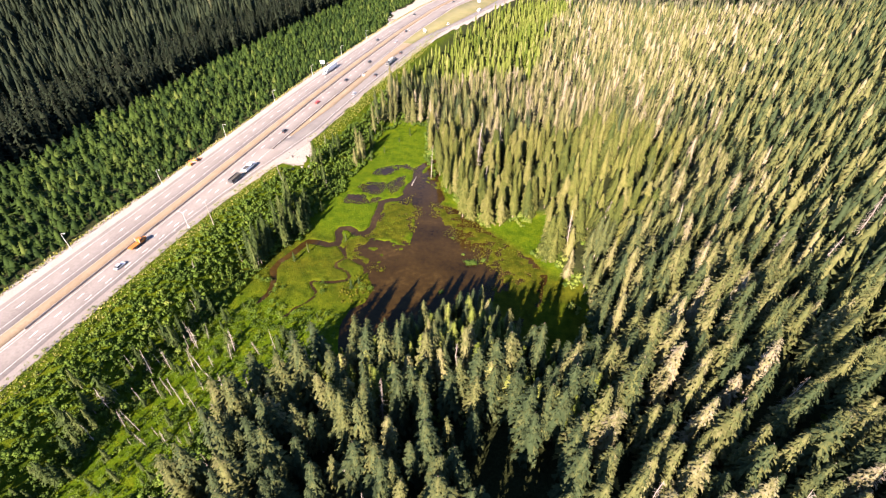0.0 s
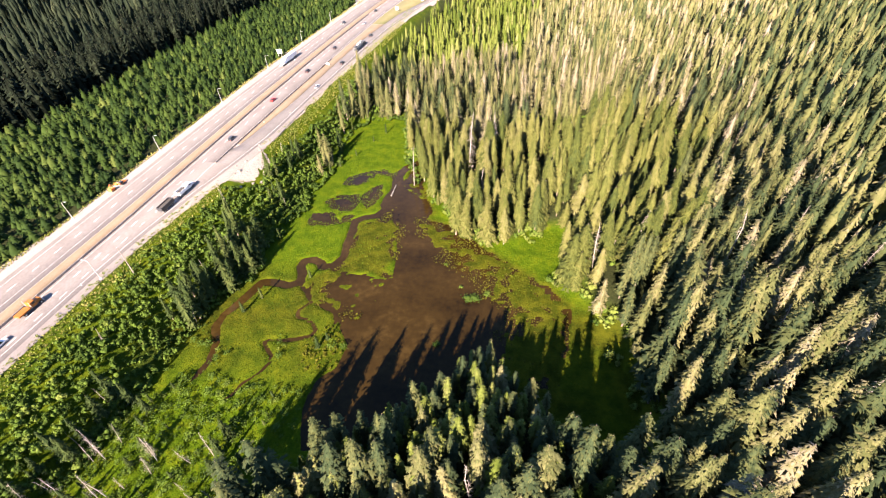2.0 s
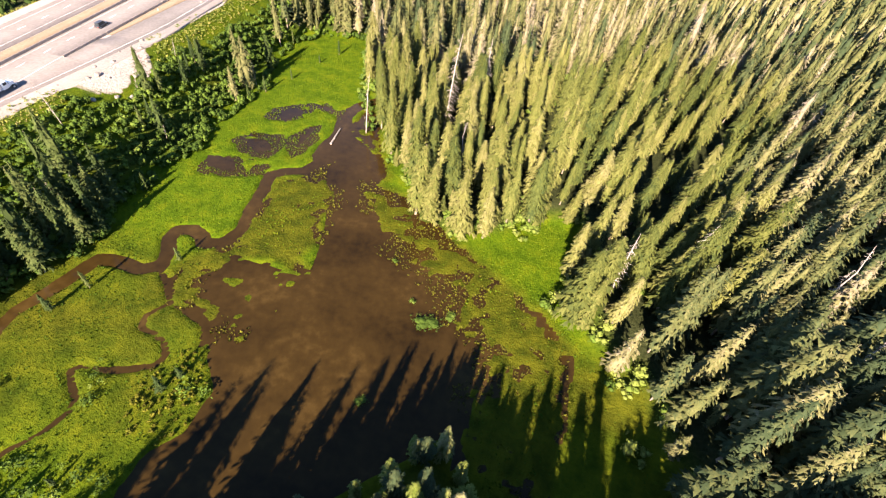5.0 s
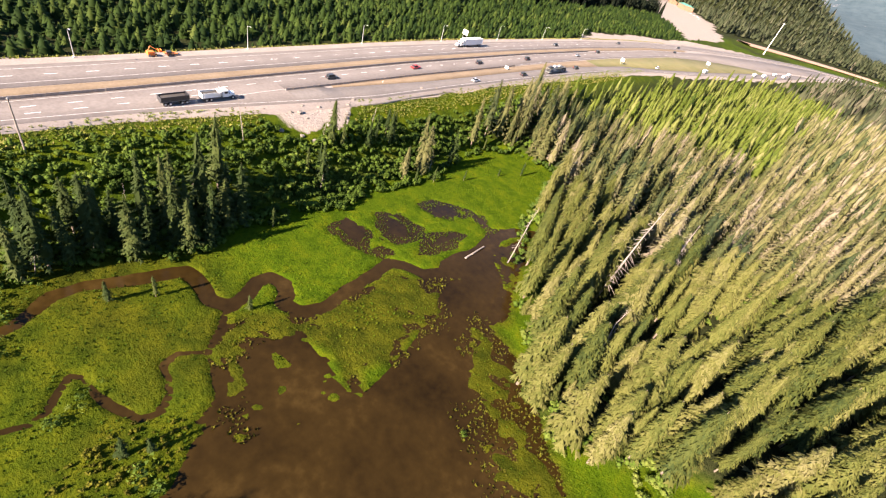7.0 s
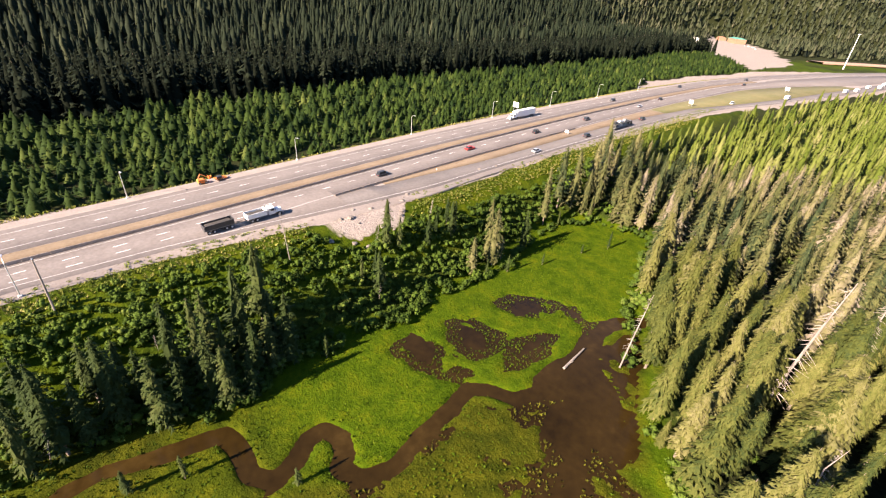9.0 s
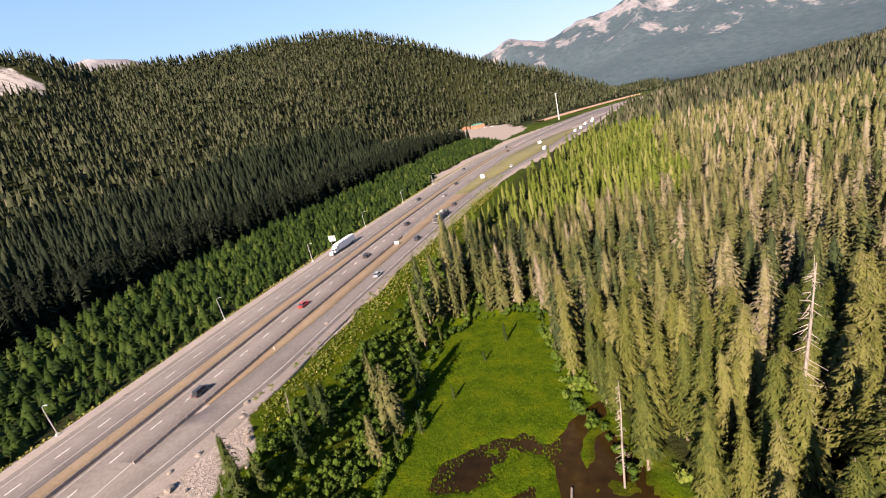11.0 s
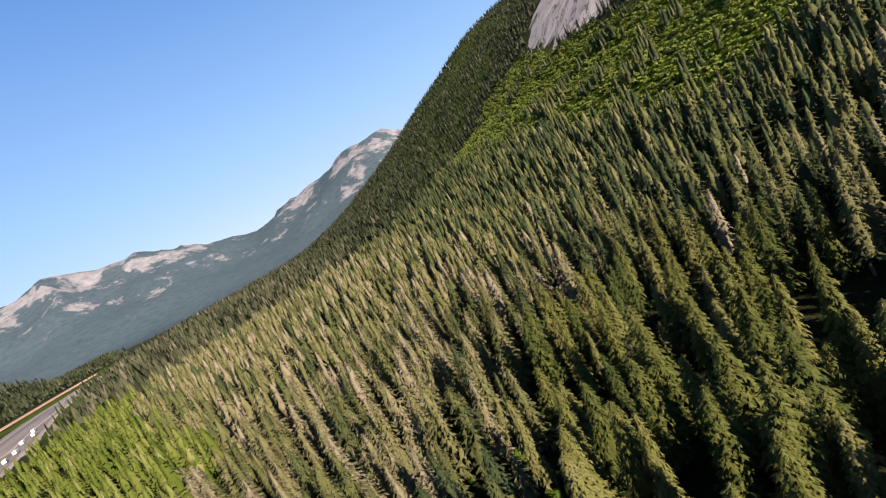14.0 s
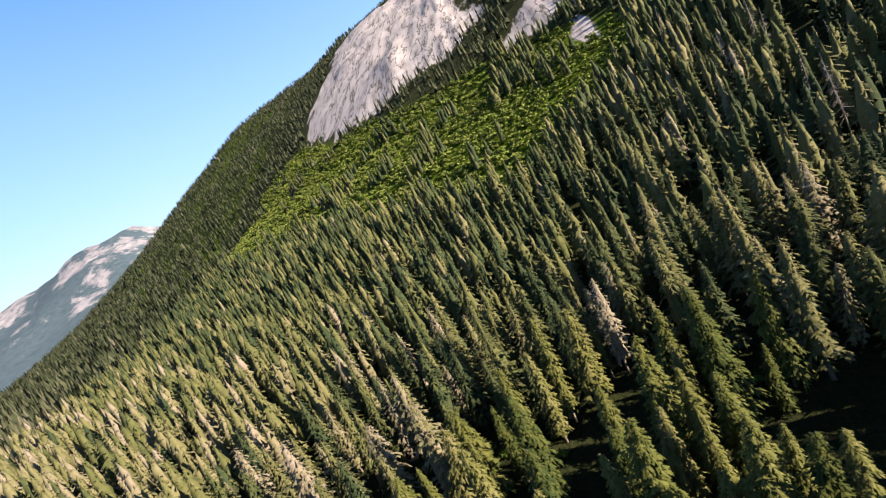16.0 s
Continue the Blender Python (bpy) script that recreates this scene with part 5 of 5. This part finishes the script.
def motorhome(label="white boxy motorhome parked beside the road"):
    t = thing("motorhome", label, "motorhome", "parked motorhomes")
    part("body", lambda bm: box(bm, (0, -0.6, 1.75), (2.4, 6.4, 2.3), 0.12), M_WHITE, t)
    part("nose", lambda bm: box(bm, (0, 3.2, 1.1), (2.1, 1.6, 1.1), 0.15, (0.9, 0.7), (0, -0.2)), M_WHITE, t)
    part("windscreen", lambda bm: box(bm, (0, 2.62, 2.0), (2.0, 0.12, 0.8), 0.02), M_GLASS, t)
    part("stripe", lambda bm: box(bm, (0, -0.6, 1.5), (2.43, 6.0, 0.25), 0.01), M_GREY, t)
    part("roof_unit", lambda bm: box(bm, (0, -0.5, 3.02), (0.9, 1.1, 0.3), 0.06), M_WHITE, t)
    for sx in (-1, 1):
        part("side_window", lambda bm: box(bm, (sx * 1.2, -1.2, 2.1), (0.05, 1.6, 0.6), 0.01), M_GLASS, t)
        for y in (2.9, -2.2):
            wheel(t, sx * 1.0, y, 0.4, 0.28)
    return t


def lift():
    t = thing("boom_lift", "orange boom lift with folded arm on the shoulder", "machine")
    part("chassis", lambda bm: box(bm, (0, 0, 0.75), (2.2, 3.2, 0.6), 0.08), M_ORANGE, t)
    part("turntable", lambda bm: box(bm, (0, -0.4, 1.4), (2.0, 2.4, 0.8), 0.12), M_ORANGE, t)
    arm = part("arm", lambda bm: (tube(bm, (0, -1.4, 1.7), (0.2, -0.2, 3.8), 0.18, 0.15, 6), tube(bm, (0.2, -0.2, 3.8), (0.9, 2.2, 2.2), 0.14, 0.11, 6)), M_ORANGE, t)
    part("platform", lambda bm: (box(bm, (1.0, 2.7, 1.9), (1.6, 0.9, 0.1), 0.01), box(bm, (1.0, 3.15, 2.4), (1.6, 0.05, 0.9), 0.01), box(bm, (1.0, 2.25, 2.4), (1.6, 0.05, 0.9), 0.01)), M_ORANGE, arm)
    for sx in (-1, 1):
        for y in (1.1, -1.1):
            wheel(t, sx * 1.1, y, 0.45, 0.35)
    return t


def flatbed():
    t = thing("equipment_trailer", "low orange equipment trailer on the shoulder", "trailer")
    part("deck", lambda bm: box(bm, (0, 0, 0.7), (2.4, 4.6, 0.2), 0.03), M_ORANGE, t)
    part("drawbar", lambda bm: tube(bm, (0, 2.3, 0.65), (0, 4.0, 0.55), 0.09, 0.07, 6), M_ORANGE, t)
    part("crate", lambda bm: box(bm, (0.2, -0.6, 1.2), (1.5, 1.8, 0.8), 0.06), M_DARK, t)
    for sx in (-1, 1):
        for y in (-0.5, 0.5):
            wheel(t, sx * 1.15, y, 0.38, 0.25)
    return t


def carrier():
    t = thing("car_transporter", "open car transporter loaded with dark cars", "truck")
    cab(t, M_DARK, 8.5)
    part("lower_deck", lambda bm: box(bm, (0, -1.0, 0.95), (2.5, 15.0, 0.22), 0.03), M_GREY, t)
    part("upper_deck", lambda bm: box(bm, (0, -1.0, 2.65), (2.5, 15.0, 0.14), 0.03), M_GREY, t)
    for y in (-8, -4, 0, 4, 6.2):
        for sx in (-1, 1):
            part("post", lambda bm: tube(bm, (sx * 1.2, y, 0.9), (sx * 1.2, y, 2.7), 0.07, 0.07, 6), M_GREY, t)
    for i, y in enumerate((-6.2, -1.2, 3.8)):
        for z in (1.06, 2.72):
            v = part("carried_car", lambda bm: (box(bm, (0, y, z + 0.45), (1.75, 4.2, 0.55), 0.10), box(bm, (0, y - 0.2, z + 0.95), (1.5, 2.2, 0.5), 0.08, (0.8, 0.7))), (M_DARK, M_SILVER, M_GREY)[i], t)
    for y in (-6.5, -5.3, 6.0, 7.2):
        for sx in (-1, 1):
            wheel(t, sx * 0.98, y, 0.45, 0.4)
    return t


set_on_road(tipper(), 9.6, 174.5)
set_on_road(pup(), 9.2, 163.0)
set_on_road(semi(), -16.6, 322, True)
set_on_road(carrier(), 22.4, 352)
for t, y in ((lift(), 170.5), (flatbed(), 176)):
    set_on_road(t, -22.8, y, up=-0.1)
    t.matrix_basis = t.matrix_basis @ Matrix.Scale(0.8, 4)
cars = {"red": car("dark red hatchback driving north", M_RED), "dark": car("black estate car on the highway", M_DARK, "van"), "silver": car("silver hatchback on the highway", M_SILVER), "white": car("white van on the highway", M_WHITE, "van")}
set_on_road(cars["red"], 3.8, 262)
set_on_road(cars["dark"], 4.6, 306)
set_on_road(cars["silver"], 21.0, 283)
set_on_road(cars["white"], 32, 490)
for kind, off, y, turned in (("dark", 4.8, 218, False), ("dark", 5.0, 350, False), ("silver", 4.6, 412, False), ("dark", 21.4, 322, False), ("dark", -13, 412, True), ("dark", 1.2, 450, False), ("dark", -16, 520, True), ("dark", 21, 380, False), ("silver", 4.2, 95, False), ("dark", -12, 640, True), ("dark", 2, 600, False)):
    set_on_road(copy_thing(cars[kind], Matrix()), off, y, turned)
rv = motorhome()
set_on_road(rv, 47.0, 560)
for off, y in ((56, 668), (58, 690), (52, 735), (56, 752), (48, 790)):
    set_on_road(copy_thing(rv, Matrix()), off, y)
y_car = thing("utility_truck", "orange-yellow utility truck with a flat deck", "truck")
part("chassis", lambda bm: box(bm, (0, 0, 0.75), (1.0, 7.0, 0.3), 0.03), M_DARK, y_car)
cab(y_car, M_YELLOW, 1.4)
part("deck", lambda bm: box(bm, (0, -2.0, 1.2), (2.4, 4.0, 0.5), 0.05), M_YELLOW, y_car)
for sx in (-1, 1):
    wheel(y_car, sx * 0.98, -2.2, 0.5, 0.5)
set_on_road(y_car, 1.0, 108)


def street_lamp(label="tall galvanised street lamp at the highway edge"):
    t = thing("street_lamp", label, "street lamp", "street lamps along the highway")
    part("base", lambda bm: box(bm, (0, 0, 0.1), (0.7, 0.7, 0.6), 0.06), M_CONCRETE, t)
    part("pole", lambda bm: tube(bm, (0, 0, 0.3), (0, 0, 7.7), 0.13, 0.08, 8), M_STEEL, t)
    arm = part("arm", lambda bm: (tube(bm, (0, 0, 7.6), (0.6, 0, 8.2), 0.07, 0.06, 6), tube(bm, (0.6, 0, 8.2), (1.8, 0, 8.4), 0.06, 0.05, 6)), M_STEEL, t)
    part("lamp_head", lambda bm: box(bm, (2.1, 0, 8.38), (0.9, 0.35, 0.18), 0.05), M_STEEL, arm)
    return t


lamp = street_lamp()
set_on_road(lamp, -24.4, 151, up=-0.2)
for y in (47, 99, 203, 256, 309, 360, 413, 470):
    set_on_road(copy_thing(lamp, Matrix()), -24.4, y, up=-0.2)
for y in (124,):
    t = copy_thing(lamp, Matrix())
    tagged(t, "tall galvanised street lamp on the near shoulder")
    set_on_road(t, 12.6 if y < 150 else 18.5, y, True, up=-0.2)

pole = thing("utility_pole", "bare leaning wooden utility pole on the bank", "pole")
part("shaft", lambda bm: tube(bm, (0, 0, -0.5), (0, 0, 12.0), 0.2, 0.13, 8), M_SNAG, pole)
part("pole_cap", lambda bm: tube(bm, (0, 0, 12.0), (0, 0, 12.12), 0.15, 0.1, 8), M_STEEL, pole)
pole.matrix_basis = pose(-137.6, 128, ground_z(-137.6, 128))


def sign(label, w, h, legs, face=M_WHITE):
    t = thing("road_sign", label, "sign", "signs along the highway")
    board = part("board", lambda bm: box(bm, (0, 0, legs + h / 2), (w, 0.08, h), 0.02), face, t)
    for i in range(3):
        part("bar", lambda bm: box(bm, (0, -0.05, legs + h * (0.25 + 0.25 * i)), (w * (0.7 - 0.1 * i), 0.02, h * 0.1)), M_GREY, board)
    for sx in (-1, 1):
        part("post", lambda bm: box(bm, (sx * w * 0.32, 0.1, legs / 2 + h / 4), (0.14, 0.14, legs + h / 2), 0.01), M_STEEL, t)
    return t


set_on_road(sign("large pale sign board on two posts", 3.6, 2.6, 2.2), -27.5, 332, up=-0.4)
set_on_road(sign("white sign lying low beside the slip road", 2.0, 1.2, 0.4), 13.2, 318)
set_on_road(sign("large white sign board on the grass island", 2.6, 2.2, 1.6), 20.5, 450)
set_on_road(sign("white sign board at the exit", 3.2, 2.2, 2.0), 33.5, 600)
for y, off in ((236, 12.2), (120, 8.9)):
    d_ = thing("delineator", "small white roadside marker post", "marker post", "marker posts")
    part("post", lambda bm: box(bm, (0, 0, 0.5), (0.12, 0.12, 1.0), 0.01), M_WHITE, d_)
    part("reflector", lambda bm: box(bm, (0, -0.07, 0.85), (0.1, 0.02, 0.16)), M_ORANGE, d_)
    set_on_road(d_, off, y)

mast = thing("light_mast", "very tall pale lighting mast beside the road bend", "mast")
part("base", lambda bm: tube(bm, (0, 0, -1), (0, 0, 1.2), 1.2, 1.0, 10), M_CONCRETE, mast)
part("shaft", lambda bm: tube(bm, (0, 0, 1), (0, 0, 42), 0.6, 0.28, 10), M_WHITE, mast)
ring = part("lamp_ring", lambda bm: tube(bm, (0, 0, 41.2), (0, 0, 41.6), 1.3, 1.3, 12), M_STEEL, mast)
for i in range(6):
    part("floodlight", lambda bm: box(bm, (1.5 * math.cos(i * 1.047), 1.5 * math.sin(i * 1.047), 41.2), (0.6, 0.6, 0.5), 0.08), M_STEEL, ring)
mast.matrix_basis = pose(-122, 965, 18.5)


# ---- far yard beside the highway ----
def shed(label, w, l_, h, wall, roof_mat):
    t = thing("building", label, "building")
    part("wall", lambda bm: box(bm, (0, 0, h / 2), (w, l_, h), 0.05), wall, t)
    part("roof", lambda bm: (box(bm, (0, 0, h + 1.2), (w + 1.0, l_ + 1.0, 2.4), 0.0, (0.05, 1.0))), roof_mat, t)
    part("door", lambda bm: box(bm, (w / 2, -l_ * 0.2, h * 0.4), (0.12, 4.0, h * 0.8), 0.02), M_GREY, t)
    for i in range(2):
        win = part("window", lambda bm: box(bm, (w / 2, l_ * (0.12 + 0.22 * i), h * 0.6), (0.1, 1.6, 1.2), 0.02), M_GLASS, t)
        part("window_frame", lambda bm: box(bm, (w / 2 - 0.03, l_ * (0.12 + 0.22 * i), h * 0.6), (0.1, 1.9, 1.5), 0.02), M_WHITE, win)
    return t


shed("maintenance shed with a green metal roof", 20, 34, 9, M_TIMBER, M_ROOF).matrix_basis = pose(-325, 1215, 20.6, 0, 0, 40)
shed("brown timber shed beside the gravel yard", 12, 18, 6, M_TIMBER, M_TIMBER).matrix_basis = pose(-365, 1255, 20.8, 0, 0, 40)
shed("long white office trailer on the yard", 7, 34, 5, M_WHITE, M_WHITE).matrix_basis = pose(-375, 1130, 20.2, 0, 0, 35)
for x, y in ((-290, 1165), (-278, 1150), (-300, 1180), (-262, 1100)):
    t = copy_thing(cars["white"], pose(x, y, 20.6, 0, 0, float(rng.uniform(0, 90))))
    tagged(t, "white van parked on the gravel yard", "car", "vans on the yard")
strip("cut_bank", -120, -100, 1000, 1290, 2.0, M_EARTH, "raw red earth cut below the forest edge", 2.5)

# ---- boulders on the cut bank ----
def boulder(seed):
    g = np.random.default_rng(seed)
    bm = bmesh.new()
    bmesh.ops.create_icosphere(bm, subdivisions=2, radius=1.0)
    for v in bm.verts:
        k = 1 + 0.35 * noise.noise(v.co * 1.3 + Vector((seed, 0, 0))) + 0.12 * noise.noise(v.co * 3.5)
        v.co = Vector((v.co.x * k * 1.2, v.co.y * k, v.co.z * k * 0.75))
    me = bpy.data.meshes.new("boulder")
    bm.to_mesh(me)
    bm.free()
    me.materials.append(M_ROCK)
    return me


STONES = [boulder(i) for i in range(5)]
q = np.concatenate([scatter(-141, -122, 184, 226, 2.6, lambda a, c: inside(a, c, APRON) < 1.5), scatter(-137, -128, 226, 300, 5.5, lambda a, c: wobble(a, c, 10, 2) > 0)])
for x, y in q[::4][:26]:
    s = float(rng.uniform(0.25, 0.95))
    t = tagged(new("boulder", STONES[int(rng.integers(0, 5))]), "pale broken boulder on the embankment", "boulder", "boulders on the embankment")
    t.matrix_basis = pose(float(x), float(y), ground_z(x, y) + 0.2 * s, 0, 0, float(rng.uniform(0, 360))) @ Matrix.Diagonal((s, s, s, 1))


# ---- floating clump of water plants ----
clump = tagged(new("water_plant", array_mesh("water_plant", *bush(220, 501, (0.03, 0.07))[:2], M_SHRUB)), "round clump of yellow-green plants standing in the pond", "water plant")
clump.matrix_basis = pose(-26.3, 147, -0.25) @ Matrix.Diagonal((6.5, 5.0, 1.6, 1))
for x, y, r in ((-21.5, 151, 3.0), (-30.5, 152.5, 1.8), (-34, 127, 2.6), (-38, 163, 1.6)):
    t = copy_thing(clump, Matrix())
    t.matrix_basis = pose(x, y, -0.2, 0, 0, 77 * r) @ Matrix.Diagonal((r, r, 1.2, 1))
